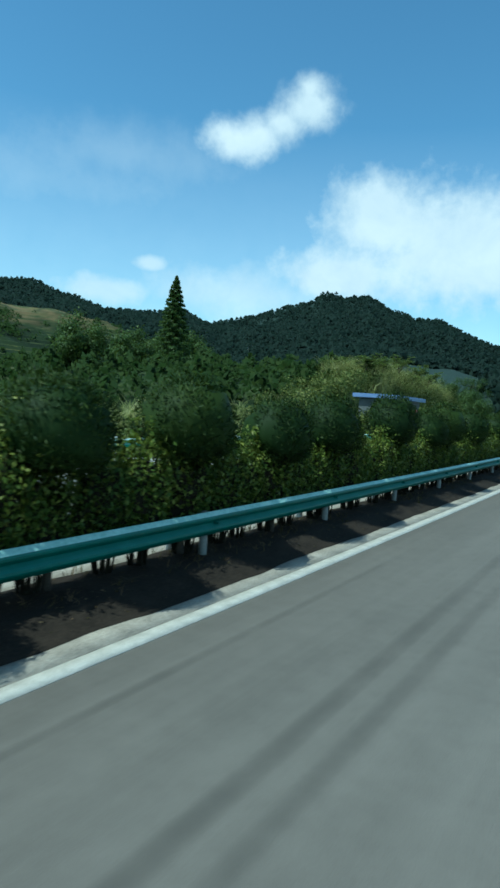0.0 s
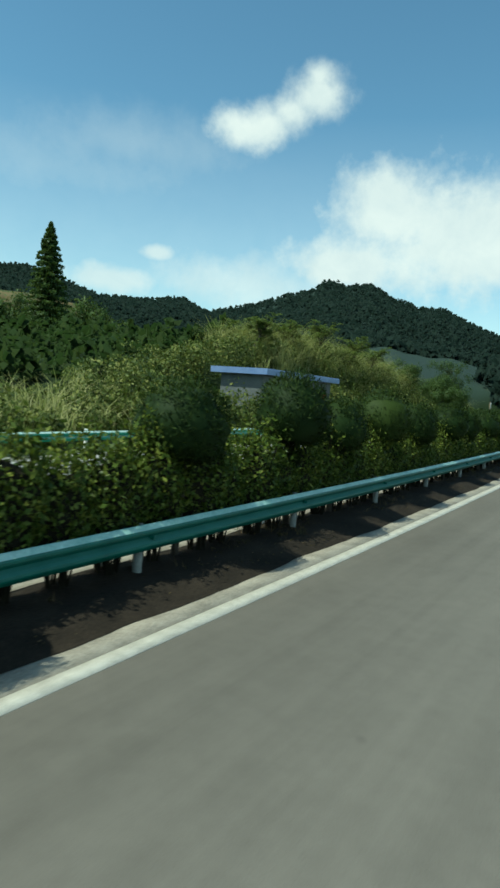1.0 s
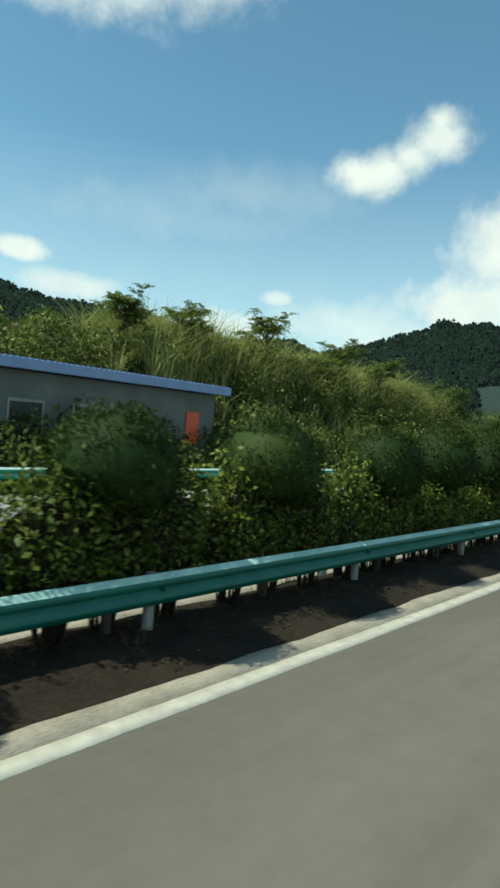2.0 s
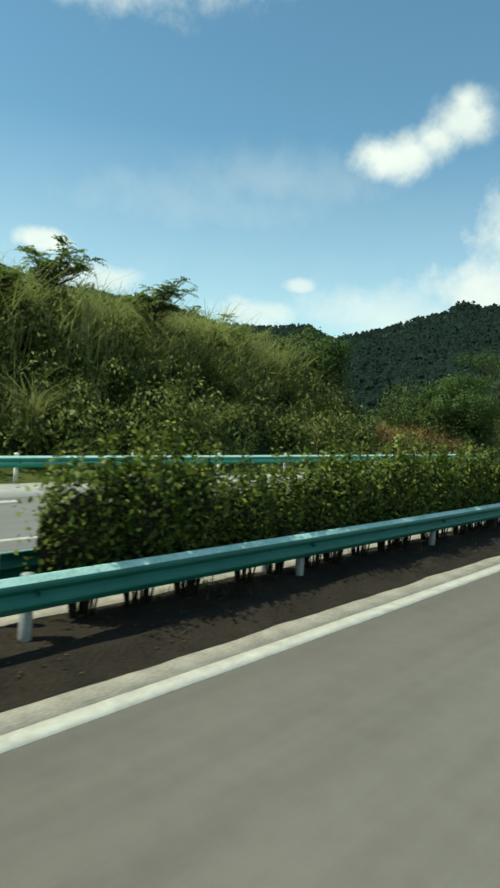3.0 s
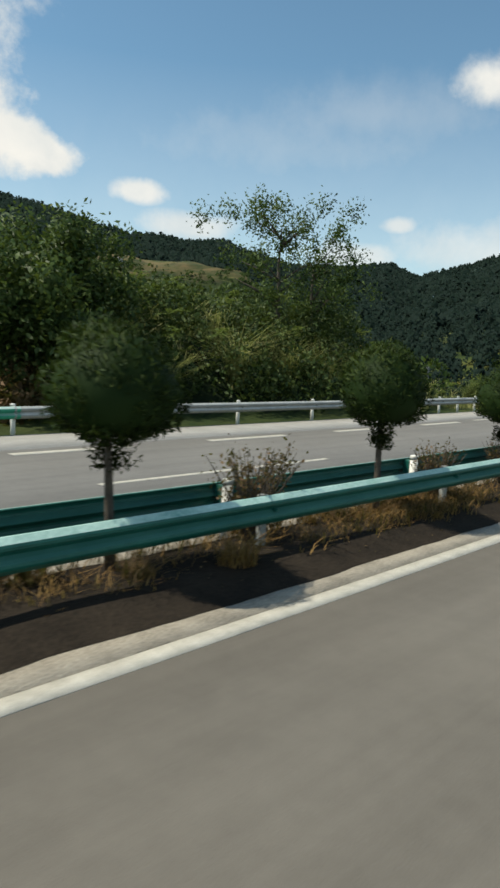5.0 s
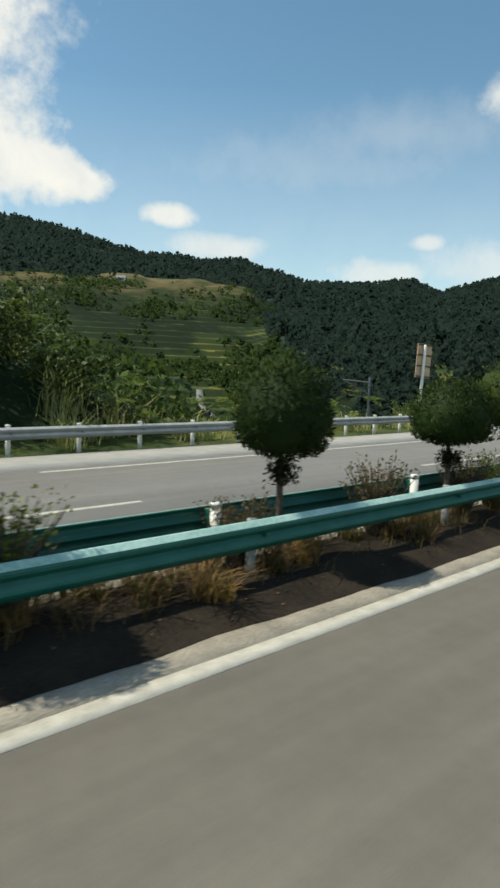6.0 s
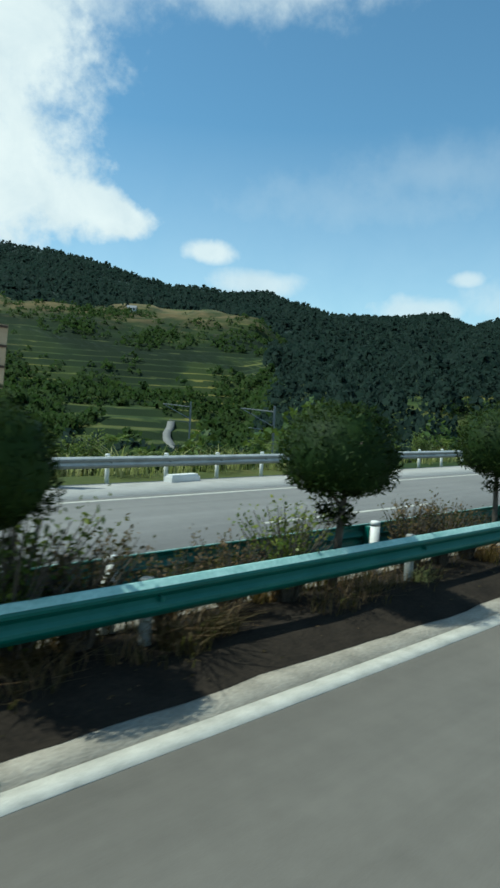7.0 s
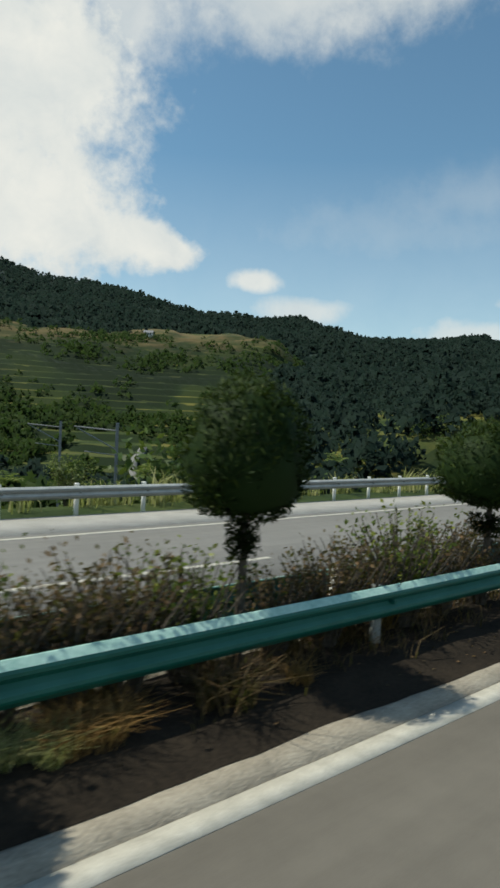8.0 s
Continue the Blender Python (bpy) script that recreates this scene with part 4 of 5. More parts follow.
reeds(130, (60, 98), (18.0, 22), (0.8, 1.5), REED, "tufts of tall grass on the face of the bank", 36)
reeds(160, (10, 48), (17.5, 27), (1.0, 2.0), REED, "tall reeds among the wild bushes", 32)
reeds(150, (97, 116), (18.2, 30), (0.8, 1.6), DRY_GRASS, "dry straw-coloured stalks of a harvested field", 33)
reeds(260, (97, 116), (17.6, 28), (0.6, 1.3), SHRUB_DRY, "withered red-brown stalks of a harvested field", 37)
reeds(60, (112, 140), (18.0, 27), (1.0, 1.8), REED, "tall reeds among the bushes of the bank", 34)
reeds(220, (136, 240), (16.9, 19.5), (0.4, 1.0), REED, "rough grass along the foot of the far rail", 35)


def broad_tree(seed, height, spread, label, count=3800, leaf=0.16, airy=0.0):
    """Free-standing broadleaf tree with limbs and an uneven crown of clumps."""
    rng = np.random.default_rng(seed)
    root = tagged(new("tree"), label, "tree")
    pieces, tips = [tube(((0, 0, -0.4), (0.1, 0.05, height * 0.3), (0.05, 0.15, height * 0.62), (0.1, 0.1, height * 0.9)), (0.14, 0.11, 0.07, 0.02), 8)], []
    for i in range(11):
        a, z = rng.uniform(0, 2 * math.pi), height * rng.uniform(0.3, 0.85)
        reach = spread * rng.uniform(0.5, 1.0) * (1.15 - z / height * 0.6)
        e = np.array((math.cos(a) * reach, math.sin(a) * reach, min(z + height * rng.uniform(0.08, 0.25), height)))
        pieces.append(tube(((0.08, 0.08, z), (e[0] * 0.5, e[1] * 0.5, z + (e[2] - z) * 0.6), tuple(e)), (0.06, 0.04, 0.012), 5))
        tips.append(e)
    tips.append(np.array((0.1, 0.1, height * 0.95)))
    part("trunk", mesh_of("trunk", *join(*pieces), BARK, True), root)
    tips = np.array(tips)
    clump = spread * (0.30 - 0.1 * airy)
    centres = np.repeat(tips, 3, 0) + rng.normal(size=(len(tips) * 3, 3)) * clump * (0.9 + airy)
    which = rng.integers(0, len(centres), count)
    pts = centres[which] + rng.normal(size=(count, 3)) * clump * 0.55
    pts[:, 2] = np.maximum(pts[:, 2], height * 0.12)
    v, f = leaf_quads(pts, leaf, rng, 2.0, 0.4)
    way = (pts - centres[which]) / clump * 1.2 + (pts - np.array([0, 0, height * 0.55])) / spread * 0.35 + rng.normal(size=pts.shape) * 0.35
    way /= np.linalg.norm(way, axis=1)[:, None]
    part("crown", rounded(mesh_of("crown", v, outward(v, f, way), TREE_LEAF), np.repeat(way, 4, 0)), root)
    return root


def frond(base, way, length, rng, pairs=9, leaf=0.11):
    """One arching compound leaf: leaflets in pairs along a drooping midrib."""
    t = np.linspace(0.18, 1.0, pairs)
    side = np.array([-way[1], way[0], 0.0])
    side /= np.linalg.norm(side) + 1e-6
    mid = base + way[None] * (t * length)[:, None]
    mid[:, 2] -= 0.45 * length * t ** 2
    span = length * 0.26 * np.sin(np.pi * (0.12 + 0.8 * t))[:, None]
    quads = []
    for sgn in (-1, 1):
        tip = mid + side * span * sgn + np.array([0, 0, -0.12]) * span + rng.normal(size=mid.shape) * 0.02
        along = np.gradient(mid, axis=0)
        along /= np.linalg.norm(along, axis=1)[:, None]
        half = along * leaf * 0.28
        heart = (mid + tip) / 2 + np.array([0, 0, 0.02])
        quads.append(np.stack([mid, heart + half, tip, heart - half], 1))
    v = np.concatenate(quads).reshape(-1, 3)
    return v, np.arange(len(v)).reshape(-1, 4)


def frond_mass(centres, rng, per, length, leaf):
    """Rosettes of fronds, one at every centre."""
    pieces = []
    for c in centres:
        for i in range(per):
            a, lift = rng.uniform(0, 2 * math.pi), rng.uniform(0.0, 1.4)
            way = np.array((math.cos(a), math.sin(a), lift))
            pieces.append(frond(np.asarray(c, float), way / np.linalg.norm(way), length * rng.uniform(0.7, 1.25), rng, 8, leaf))
    return stacked(*pieces)


def frond_tree(seed, height, spread, label, limbs=9, per=9, length=0.75):
    """Slim tree: a pale thin trunk, forked limbs, a flat rosette of compound leaves at every tip."""
    rng = np.random.default_rng(seed)
    root = tagged(new("tree"), label, "tree")
    bend = rng.normal(size=2) * 0.12
    top = np.array((bend[0] * 3, bend[1] * 3, height * 0.72))
    pieces, tips = [tube(((0, 0, -0.3), (bend[0], bend[1], height * 0.35), tuple(top)), (0.075, 0.06, 0.04), 8)], []
    for i in range(limbs):
        a, t = 2.4 * i + rng.uniform(0, 0.7), rng.uniform(0.6, 1.0)
        p = top * t
        reach = spread * rng.uniform(0.25, 1.0)
        e = np.array((p[0] + math.cos(a) * reach, p[1] + math.sin(a) * reach, p[2] + height * rng.uniform(0.08, 0.30)))
        pieces.append(tube((tuple(p), tuple(p * 0.4 + e * 0.6 + np.array((0, 0, -0.1))), tuple(e)), (0.032, 0.022, 0.01), 5))
        tips += [e, p * 0.35 + e * 0.65 + np.array((0, 0, 0.12))]
    part("trunk", mesh_of("trunk", *join(*pieces), BARK, True), root)
    part("crown", mesh_of("crown", *frond_mass(tips, rng, per, length, 0.13), FROND), root)
    return root


def frond_bushes(count, s_rng, off_rng, lift, seed, label, per=9, length=0.8):
    rng = np.random.default_rng(seed)
    s, off = rng.uniform(*s_rng, count), rng.uniform(*off_rng, count)
    x, y, z = ground_at(s, off)
    c = np.stack([x, y, z + rng.uniform(*lift, count)], 1)
    return tagged(new("bushes", mesh_of("bushes", *frond_mass(c, rng, per, length, 0.14), FROND)), label, "bushes", kind="stuff")


def plant(ob, s, off, turn=0.0):
    x, y, z = ground_at(s, off)
    ob.matrix_basis = pose(x[0], y[0], z[0] - 0.05, 0, 0, turn)
    return ob


plant(broad_tree(101, 6.6, 2.6, "tall slim tree with thin airy foliage on the bank", 6500, 0.08, 0.8), 130.5, 22)
plant(broad_tree(109, 5.2, 1.9, "tall slim tree with thin airy foliage on the bank", 3000, 0.085, 0.8), 133.4, 22, 70)
plant(broad_tree(102, 3.9, 2.3, "leafy round-crowned tree beside a dry field", 15000, 0.095), 115.5, 20.5)
plant(broad_tree(103, 3.7, 2.2, "leafy green tree with drooping leaves on the bank", 15000, 0.095), 118.5, 21.5, 80)
plant(broad_tree(116, 4.0, 1.6, "leafy dark tree at the end of the bank", 9000, 0.08), 96.5, 21.5, 30)
plant(frond_tree(110, 4.0, 1.3, "slim young tree with feathery leaves above the bushes", 17, 8, 0.6), 70.9, 22, 40)
plant(frond_tree(111, 3.2, 1.2, "slim young tree with feathery leaves above the bushes", 17, 8, 0.6), 64.9, 22, 140)
plant(frond_tree(112, 3.6, 1.5, "slim young tree with feathery leaves above the bushes", 17, 8, 0.6), 78.1, 22, 200)
plant(frond_tree(113, 3.1, 1.4, "slim young tree with feathery leaves above the bushes", 17, 8, 0.6), 83.5, 22, 250)
plant(frond_tree(114, 2.9, 1.2, "slim young tree with feathery leaves above the bushes", 17, 8, 0.6), 75.8, 21.5, 310)
plant(frond_tree(115, 3.0, 1.2, "slim young tree with feathery leaves above the bushes", 17, 8, 0.6), 61, 23, 20)
frond_bushes(66, (60, 98), (20.5, 27), (1.2, 2.4), 41, "feathery green shrubs along the crest of the bank")
frond_bushes(40, (113, 138), (18.5, 26), (1.4, 2.6), 42, "feathery green shrubs among the bushes of the bank")
frond_bushes(30, (138, 190), (17.4, 22), (0.5, 1.4), 43, "pale feathery shrubs behind the far rail")


PALE = "pale yellow-green shrub growing behind the far guardrail"
pale = [tagged(broadleaf_shrub(50 + k, FROND, 2.2, 2.1, 2600, 0.055, PALE, 26), group="shrubs behind the far rail") for k in range(2)]
for i, (s, off, size) in enumerate(((159.0, 19.6, 0.95), (184.6, 21.5, 1.25), (178.8, 18.4, 0.75), (146.4, 18.6, 0.9), (144.4, 18.2, 0.75), (171.0, 19.0, 0.7), (190.0, 20.0, 1.0))):
    ob = plant(pale[i] if i < 2 else copy_thing(pale[i % 2], pose(0, 0, 0)), s, off, 70 * i)
    ob.matrix_basis = ob.matrix_basis @ Matrix.Diagonal((size, size, size, 1))


def grass_clump(seed, height):
    """A clump of long arching blades."""
    rng = np.random.default_rng(seed)
    roots = rng.normal(size=(230, 3)) * np.array([0.13, 0.13, 0.0])
    return tagged(new("grass_clump", mesh_of("grass_clump", *blades(roots, height, 0.016, rng, 0.45, 0.9), REED)), "clump of pale arching grass on the overgrown bank", "grass", "grass clumps on the bank")


for k, (s, off, high) in enumerate(((125.2, 19.4, 2.6), (121.0, 18.8, 1.8), (128.6, 19.6, 2.0), (131.5, 19.5, 1.7), (92.0, 18.6, 1.8), (84.5, 18.8, 1.7), (76.0, 18.9, 1.9), (70.5, 18.7, 1.6))):
    plant(grass_clump(80 + k, high), s, off)


def conifer(seed, height):
    rng = np.random.default_rng(seed)
    root = tagged(new("conifer"), "tall pointed dark green conifer rising above the bushes", "tree")
    part("trunk", mesh_of("trunk", *tube(((0, 0, -0.5), (0.1, 0, height * 0.5), (0, 0, height)), (0.3, 0.18, 0.03), 8), BARK, True), root)
    m = 22000
    t = rng.uniform(0.04, 1.0, m) ** 0.8
    tier = np.round(t * 22) / 22 + rng.normal(size=m) * 0.008
    a = rng.uniform(0, 2 * np.pi, m)
    r = height * 0.25 * (1.02 - tier) ** 0.75 * np.sqrt(rng.uniform(0.1, 1, m)) * (0.75 + 0.35 * np.sin(a * 5 + np.round(t * 22) * 2.4))
    pts = np.stack([r * np.cos(a), r * np.sin(a), tier * height - 0.12 * r + 0.4], 1)
    part("crown", mesh_of("crown", *leaf_quads(pts, 0.13, rng, 2.6, 0.3), TREE_LEAF), root)
    return root


for k, (s, off, high) in enumerate(((60, 58, 5.0), (74, 62, 4.6), (80, 54, 4.4), (88, 66, 5.5), (95, 60, 4.6), (104, 70, 5.5))):
    plant(broad_tree(120 + k, high, 3.2, "dark broadleaf tree standing behind the fields", 9000, 0.17), s, off, 50 * k)
cx, cy = 66.9, 52.4
base = float(ground_height(np.array([cx]), np.array([cy]))[0])
con = conifer(7, 16.9 - base)
con.matrix_basis = pose(cx, cy, base)


# ---- distant woods ----
def woods(name, count, az_rng, r_rng, size, seed, label, keep, per=14, leaf=0.34, mat=FOREST, squat=1.0):
    """Far trees, each a small many-sided crown, as one mass."""
    rng = np.random.default_rng(seed)
    az, r = rng.uniform(*az_rng, count), rng.uniform(r_rng[0] ** 0.5, r_rng[1] ** 0.5, count) ** 2
    x, y = HUB[0] + r * np.cos(np.radians(az)), HUB[1] + r * np.sin(np.radians(az))
    ok = keep(az, r, x, y)
    x, y = x[ok], y[ok]
    z = ground_height(x, y)
    m = len(x)
    h = rng.uniform(*size, m)
    c = np.repeat(np.stack([x, y, z + h * 0.45], 1), per, 0)
    hh = np.repeat(h, per)
    d = rng.normal(size=(m * per, 3))
    d /= np.linalg.norm(d, axis=1)[:, None]
    taper = 1.0 - 0.7 * d[:, 2]
    pts = c + d * hh[:, None] * np.stack([0.36 * squat * taper, 0.36 * squat * taper, np.full(m * per, 0.5)], 1) * rng.uniform(0.6, 1.0, m * per)[:, None]
    v, f = leaf_quads(pts, hh * leaf, rng, 1.5)
    way = d * 0.42 + np.array([0, 0, 0.8])
    way /= np.linalg.norm(way, axis=1)[:, None]
    me = mesh_of(name, v, outward(v, f, way), mat)
    return tagged(new(name, rounded(me, np.repeat(way, 4, 0))), label, "forest", kind="stuff")


woods("forest", 24000, (4, 98), (400, 1300), (4.5, 7.5), 11, "dark green forest covering the distant mountain slopes", lambda az, r, x, y: ~on_terraces(x, y), 9, 0.50, FOREST, 1.5)
woods("forest", 2800, (2, 66), (260, 430), (3.5, 7), 12, "dark woods on the middle hills", lambda az, r, x, y: (road_coords(x, y)[1] > 45) & ~on_terraces(x, y), 22, 0.28, FOREST, 1.3)
woods("forest", 1700, (2, 66), (105, 262), (3.0, 6), 15, "dark green woods on the lower hill", lambda az, r, x, y: (road_coords(x, y)[1] > 42) & ~on_terraces(x, y), 60, 0.16, FOREST, 1.25)
woods("trees", 22000, (40, 105), (60, 470), (1.2, 3.8), 13, "dark trees and bushes along the edges of terraced fields", lambda az, r, x, y: on_terraces(x, y) & field_edges(x, y) & off_lane(x, y, 8.0), 13, 0.36, HEDGEROW, 1.6)
woods("trees", 2200, (-10, 150), (20, 130), (1.2, 3.4), 16, "scattered bushes and young trees on the meadows", lambda az, r, x, y: (road_coords(x, y)[1] > 26) & (road_coords(x, y)[1] < 75) & (road_coords(x, y)[0] < 108), 46, 0.17, HEDGEROW, 1.4)
woods("trees", 700, (-5, 60), (20, 140), (1.4, 3.6), 17, "green bushes and young trees on the slope beyond the field", lambda az, r, x, y: (road_coords(x, y)[1] > 33) & (road_coords(x, y)[1] < 80) & (road_coords(x, y)[0] > 105) & (road_coords(x, y)[0] < 205) & (from_farm(x, y)[1] > 62), 46, 0.17, HEDGEROW, 1.4)
woods("trees", 420, (40, 100), (55, 135), (2.5, 4.5), 14, "dark trees in the valley below the road", lambda az, r, x, y: (road_coords(x, y)[1] > 30) & (road_coords(x, y)[0] > 130) & (from_farm(x, y)[1] < 110) & ((from_farm(x, y)[0] > 78) | (from_farm(x, y)[0] < 58)), 60, 0.16)


woods("trees", 1500, (40, 105), (60, 330), (3.0, 6.0), 18, "dark wood at the foot of the terraced fields", lambda az, r, x, y: on_terraces(x, y) & off_lane(x, y, 11.0) & (from_farm(x, y)[1] > 80) & (wavy(x, y, 24, 5.0) > -0.25 + 1.2 * smooth01((from_farm(x, y)[1] - 120) / 60)), 46, 0.19, FOREST, 1.2)
woods("trees", 900, (40, 105), (400, 640), (3.5, 7.5), 19, "rows of dark trees along the upper fields", lambda az, r, x, y: (from_farm(x, y)[1] > 400) & (from_farm(x, y)[1] < 500) & (from_farm(x, y)[0] > 55) & (wavy(x, y, 20, 7.0) > 0.1), 24, 0.26, FOREST, 0.9)


# ---- sign on its post ----
def road_sign(s, off):
    root = tagged(new("road_sign"), "back of a tall brown road sign on a white pole", "sign")
    root.matrix_basis = spot(s, off, -0.1, -14, 0, 3)
    part("pole", mesh_of("pole", *lathe(((0.07, -0.6), (0.07, 3.9), (0.05, 3.95)), 14), POST_WHITE, True), root)
    part("board", mesh_of("board", *box(-0.36, 0.56, 0.10, 0.13, 2.45, 4.0), RUST), root)
    for z in (2.5, 2.98, 3.48, 3.95):
        part("rib", mesh_of("rib", *box(-0.35, 0.55, 0.06, 0.10, z - 0.03, z + 0.03), RIB_BROWN), root)
    return root


road_sign(154.15, 16.3)


# ---- hut behind the far rail ----
def hut(s, off):
    """Low roadside building under a blue sheet-metal roof."""
    root = tagged(new("roadside_hut"), "low grey roadside building with a blue sheet-metal roof", "building")
    x, y, z = ground_at(s, off)
    root.matrix_basis = pose(x[0], y[0], 0.0, 0, 0, math.degrees(float(heading(s))))
    part("wall", mesh_of("wall", *join(box(-4.6, 4.6, -1.3, -1.1, -0.5, 3.3), box(-4.6, 4.6, 1.1, 1.3, -0.5, 3.3), box(-4.6, -4.4, -1.1, 1.1, -0.5, 3.3), box(4.4, 4.6, -1.1, 1.1, -0.5, 3.3)), CONCRETE_DARK), root)
    ridges = []
    for i in range(50):
        u = -5.0 + i * 0.2
        ridges.append(box(u, u + 0.1, -1.75, 1.75, 3.62, 3.66))
    part("roof", mesh_of("roof", *join(box(-5.0, 5.0, -1.75, 1.75, 3.34, 3.62), *ridges), BLUE_SHEET), root, label="ribbed blue sheet-metal roof")
    part("shutter", mesh_of("shutter", *join(box(3.1, 3.75, -1.36, -1.30, 1.4, 2.6)), RED_PAINT), root, label="red painted shutter")
    for u in (-3.4, -1.2, 1.0):
        w = part("window", mesh_of("window", *join(box(u - 0.6, u + 0.6, -1.34, -1.30, 1.2, 1.28), box(u - 0.6, u + 0.6, -1.34, -1.30, 2.42, 2.5), box(u - 0.6, u - 0.53, -1.34, -1.30, 1.28, 2.42), box(u + 0.53, u + 0.6, -1.34, -1.30, 1.28, 2.42)), ZINC), root)
        part("pane", mesh_of("pane", *box(u - 0.53, u + 0.53, -1.33, -1.305, 1.28, 2.42), GLASS_DARK), w)
    return root


hut(57.0, 18.6)


# ---- block beneath the far rail ----
block = tagged(new("concrete_block", mesh_of("concrete_block", *join(box(-0.55, 0.55, -0.16, 0.16, 0.0, 0.14), box(-0.50, 0.50, -0.12, 0.12, 0.14, 0.20)), PLASTER)), "short pale concrete block lying beneath the far guardrail", "block")
block.matrix_basis = spot(159.8, 15.15, -0.004, 6)


# ---- valley: railway masts, lane, farmhouses ----
def rail_mast(x, y, turn, high):
    root = tagged(new("railway_mast"), "grey steel overhead-line mast with a bracket arm", "mast", "masts along the railway")
    z = float(ground_height(np.array([x]), np.array([y]))[0])
    root.matrix_basis = pose(x, y, z - 0.2, 0, 0, turn)
    part("column", mesh_of("column", *box(-0.10, 0.10, -0.10, 0.10, 0, high), ROOF_GREY), root)
    part("arm", mesh_of("arm", *join(tube(((0, 0, high - 0.6), (3.2, 0, high - 0.4)), (0.06, 0.06), 6), tube(((0, 0, high - 2.0), (3.0, 0, high - 0.5)), (0.05, 0.05), 6), tube(((0, 0, high - 2.4), (2.4, 0, high - 2.2)), (0.04, 0.04), 6)), ROOF_GREY), root)
    return root


for x, y in ((182.8, 79.2), (183.3, 62.7)):
    p = np.array((x, y, 0.0))
    z = float(ground_height(p[0:1], p[1:2])[0])
    rail_mast(p[0], p[1], 150.0, 2.6 - z)


def farm_lane():
    """Narrow concrete lane winding up the slope."""
    t, u = np.arange(len(LANE)), np.linspace(0, len(LANE) - 1, 60)
    x, y = np.interp(u, t, [a for a, _ in LANE]), np.interp(u, t, [b for _, b in LANE])
    x, y = np.convolve(np.pad(x, 3, "edge"), np.ones(7) / 7, "valid"), np.convolve(np.pad(y, 3, "edge"), np.ones(7) / 7, "valid")
    dx, dy = np.gradient(x), np.gradient(y)
    size = np.hypot(dx, dy) + 1e-6
    rows = []
    for side in (-0.9, 0.9):
        px, py = x - dy / size * side, y + dx / size * side
        rows.append(np.stack([px, py, ground_height(px, py)], 1))
    top = np.maximum(rows[0][:, 2], rows[1][:, 2]) + 0.25
    top = np.maximum(top, np.convolve(np.pad(top, 8, "edge"), np.ones(17) / 17, "valid"))
    top = np.convolve(np.pad(top, 5, "edge"), np.ones(11) / 11, "valid")
    rows[0][:, 2] = rows[1][:, 2] = top
    low = [r - np.array([0, 0, 0.9]) for r in rows]
    v = np.stack([rows[0], rows[1], low[1], low[0]], 1).reshape(-1, 3)
    i = np.arange(59)[:, None] * 4
    f = np.concatenate([i + np.array(q) for q in ((0, 4, 5, 1), (1, 5, 6, 2), (3, 7, 4, 0))])
    return tagged(new("farm_lane", mesh_of("farm_lane", v, f, LANE_GREY)), "narrow pale concrete lane winding up the slope", "road", kind="structure")


farm_lane()


def farmhouse(az, r, wide, deep, tall):
    root = tagged(new("farmhouse"), "small white farmhouse with a grey roof on the hillside", "house", "houses on the hills")
    x, y = HUB[0] + r * math.cos(radians(az)), HUB[1] + r * math.sin(radians(az))
    root.matrix_basis = pose(x, y, float(ground_height(np.array([x]), np.array([y]))[0]) - 0.3, 0, 0, az - 90)
    w, d = wide / 2, deep / 2
    part("wall", mesh_of("wall", *box(-w, w, -d, d, 0, tall), PLASTER), root)
    roof = [(-w - 0.4, -d - 0.4, tall), (w + 0.4, -d - 0.4, tall), (w + 0.4, d + 0.4, tall), (-w - 0.4, d + 0.4, tall), (-w - 0.4, 0, tall + 1.6), (w + 0.4, 0, tall + 1.6)]
    part("roof", mesh_of("roof", roof, [(0, 1, 5, 4), (2, 3, 4, 5), (0, 4, 3), (1, 2, 5), (0, 3, 2, 1)], ROOF_GREY), root)
    for u in (-0.55, 0.0, 0.55):
        part("window", mesh_of("window", *box(u * w - 0.5, u * w + 0.5, -d - 0.03, -d - 0.005, 1.0, 2.3), GLASS_DARK), root)
    return root


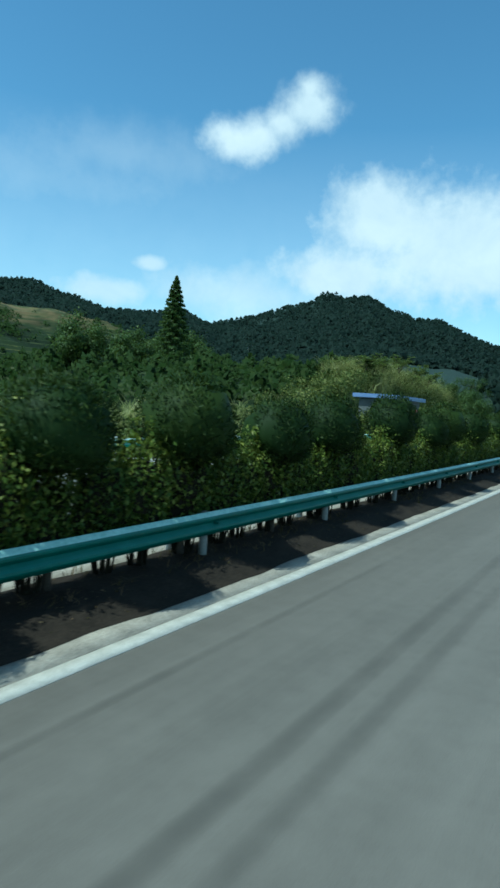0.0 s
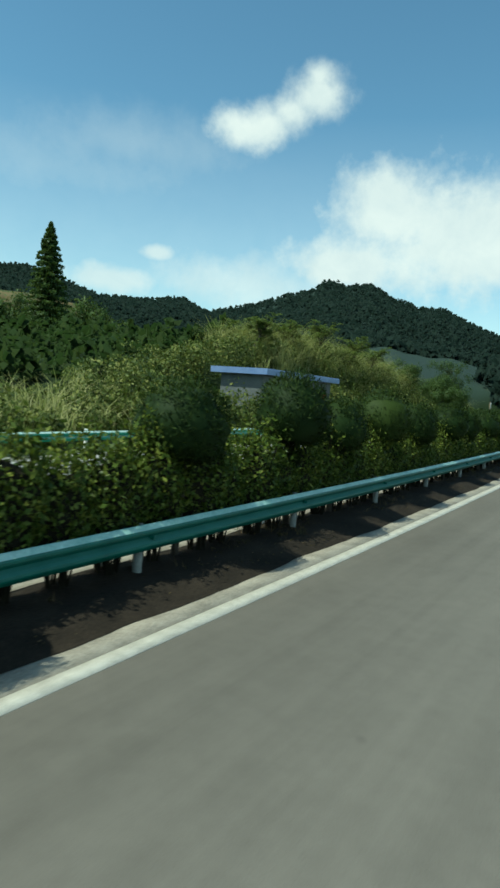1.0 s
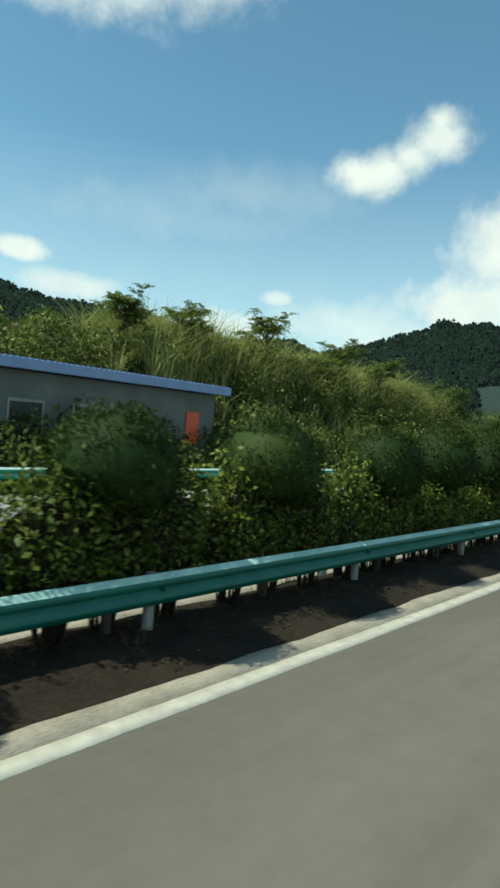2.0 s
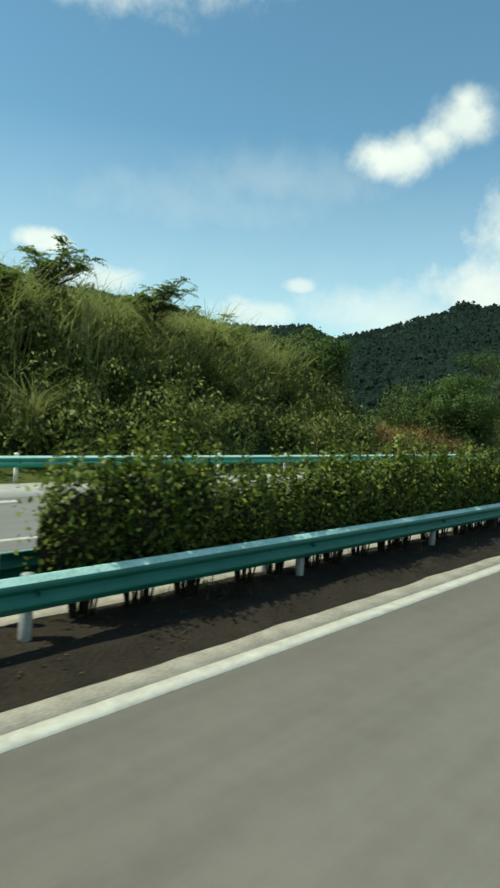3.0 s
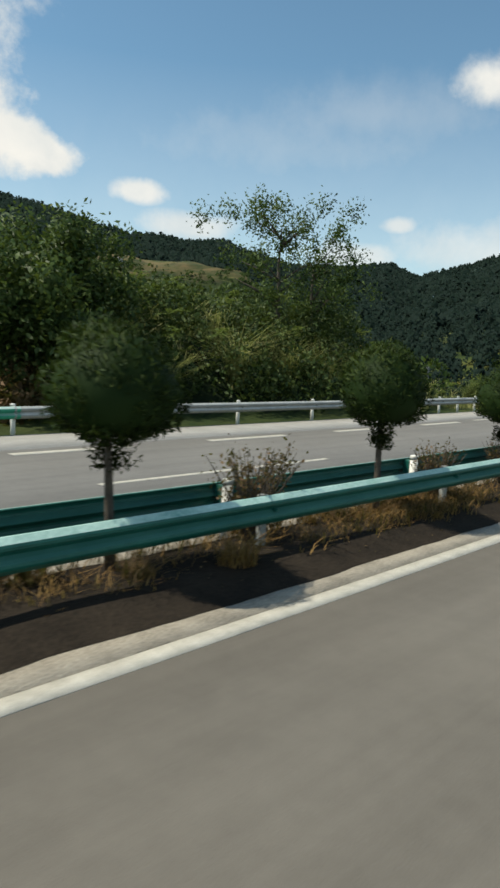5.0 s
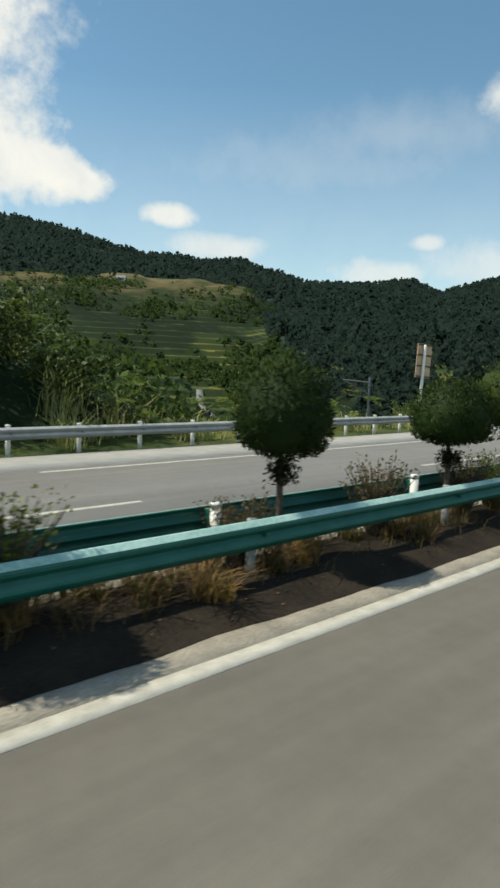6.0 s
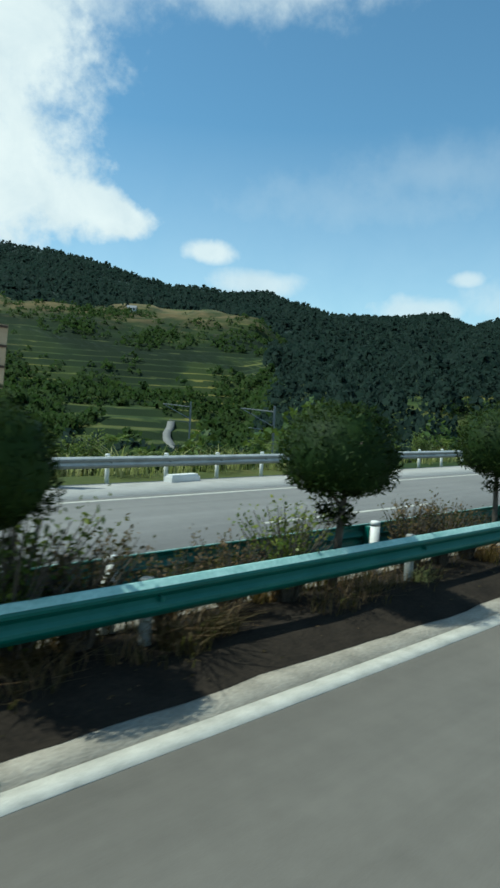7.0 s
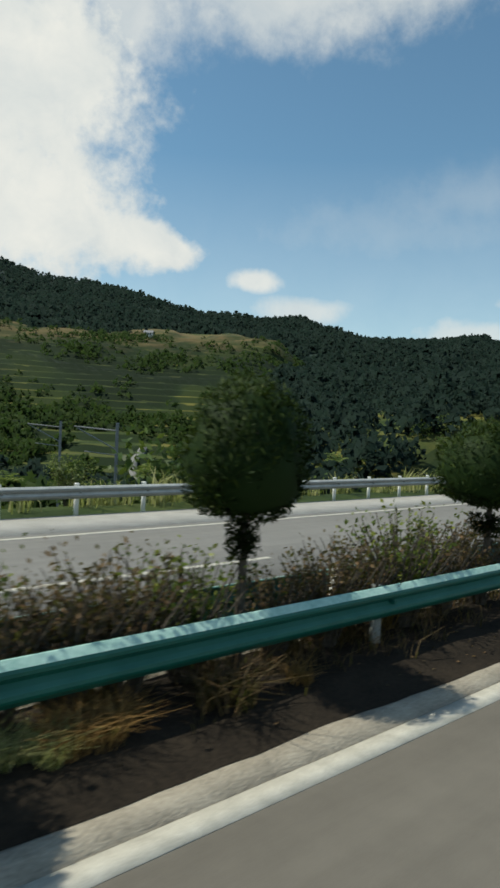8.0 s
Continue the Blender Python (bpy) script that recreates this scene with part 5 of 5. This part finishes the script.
for az, r, wide, deep, tall in ((61.5, 440, 5, 4, 2.6), (77.0, 470, 9, 5, 3), (80.5, 472, 6, 4, 2.6), (46.0, 620, 4, 3.5, 2.8), (36.0, 560, 4, 3.5, 2.6)):
    farmhouse(az, r, wide, deep, tall)


def apartment_block(x, y, turn, top):
    """Grey block of flats with a pale canopy on its front, beyond the bend."""
    root = tagged(new("apartment_building"), "grey block of flats with rows of windows and a white canopy", "building")
    z = float(ground_height(np.array([x]), np.array([y]))[0]) - 1.0
    root.matrix_basis = pose(x, y, z, 0, 0, turn)
    tall = top - z
    part("wall", mesh_of("wall", *box(-6, 6, -4, 4, 0, tall), CONCRETE_DARK), root)
    part("roof", mesh_of("roof", *join(box(-6.3, 6.3, -4.3, 4.3, tall, tall + 0.5), box(-2, 2, -2, 2, tall + 0.5, tall + 2.5)), CONCRETE), root)
    pane = mesh_of("window", *box(-0.8, 0.8, -0.03, 0.03, 0, 1.5), GLASS_DARK)
    front = mesh_of("balcony", *box(-6.2, 6.2, -0.34, 0.34, 0, 0.8), PLASTER)
    level = tall - 17.5
    while level + 3.2 < tall:
        part("balcony", front, root, pose(0, -4.36, level))
        for u in (-4.5, -1.5, 1.5, 4.5):
            part("window", pane, root, pose(u, -4.03, level + 1.1))
        level += 3.2
    part("canopy", mesh_of("canopy", *box(-10, 6.5, -8, -4.0, tall - 19.2, tall - 18.4), PLASTER), root)
    for u in (-9.5, -5.0, 0.5, 6.0):
        part("column", mesh_of("column", *box(u - 0.3, u + 0.3, -7.9, -7.3, 0, tall - 19.2), CONCRETE_DARK), root)
    return root


apartment_block(405.7, 63.6, -62.0, 57.5)
woods("trees", 240, (4, 18), (235, 300), (10, 17), 20, "tall dark trees in front of a block of flats", lambda az, r, x, y: np.abs(road_coords(x, y)[1] - 3) > 16, 30, 0.24, FOREST, 0.9)
woods("trees", 900, (-5, 80), (30, 200), (1.2, 2.6), 21, "low scrub on the slope below the road", lambda az, r, x, y: (road_coords(x, y)[1] > 20) & (road_coords(x, y)[1] < 46) & (road_coords(x, y)[0] > 142) & (road_coords(x, y)[0] < 280), 40, 0.19, HEDGEROW, 1.4)
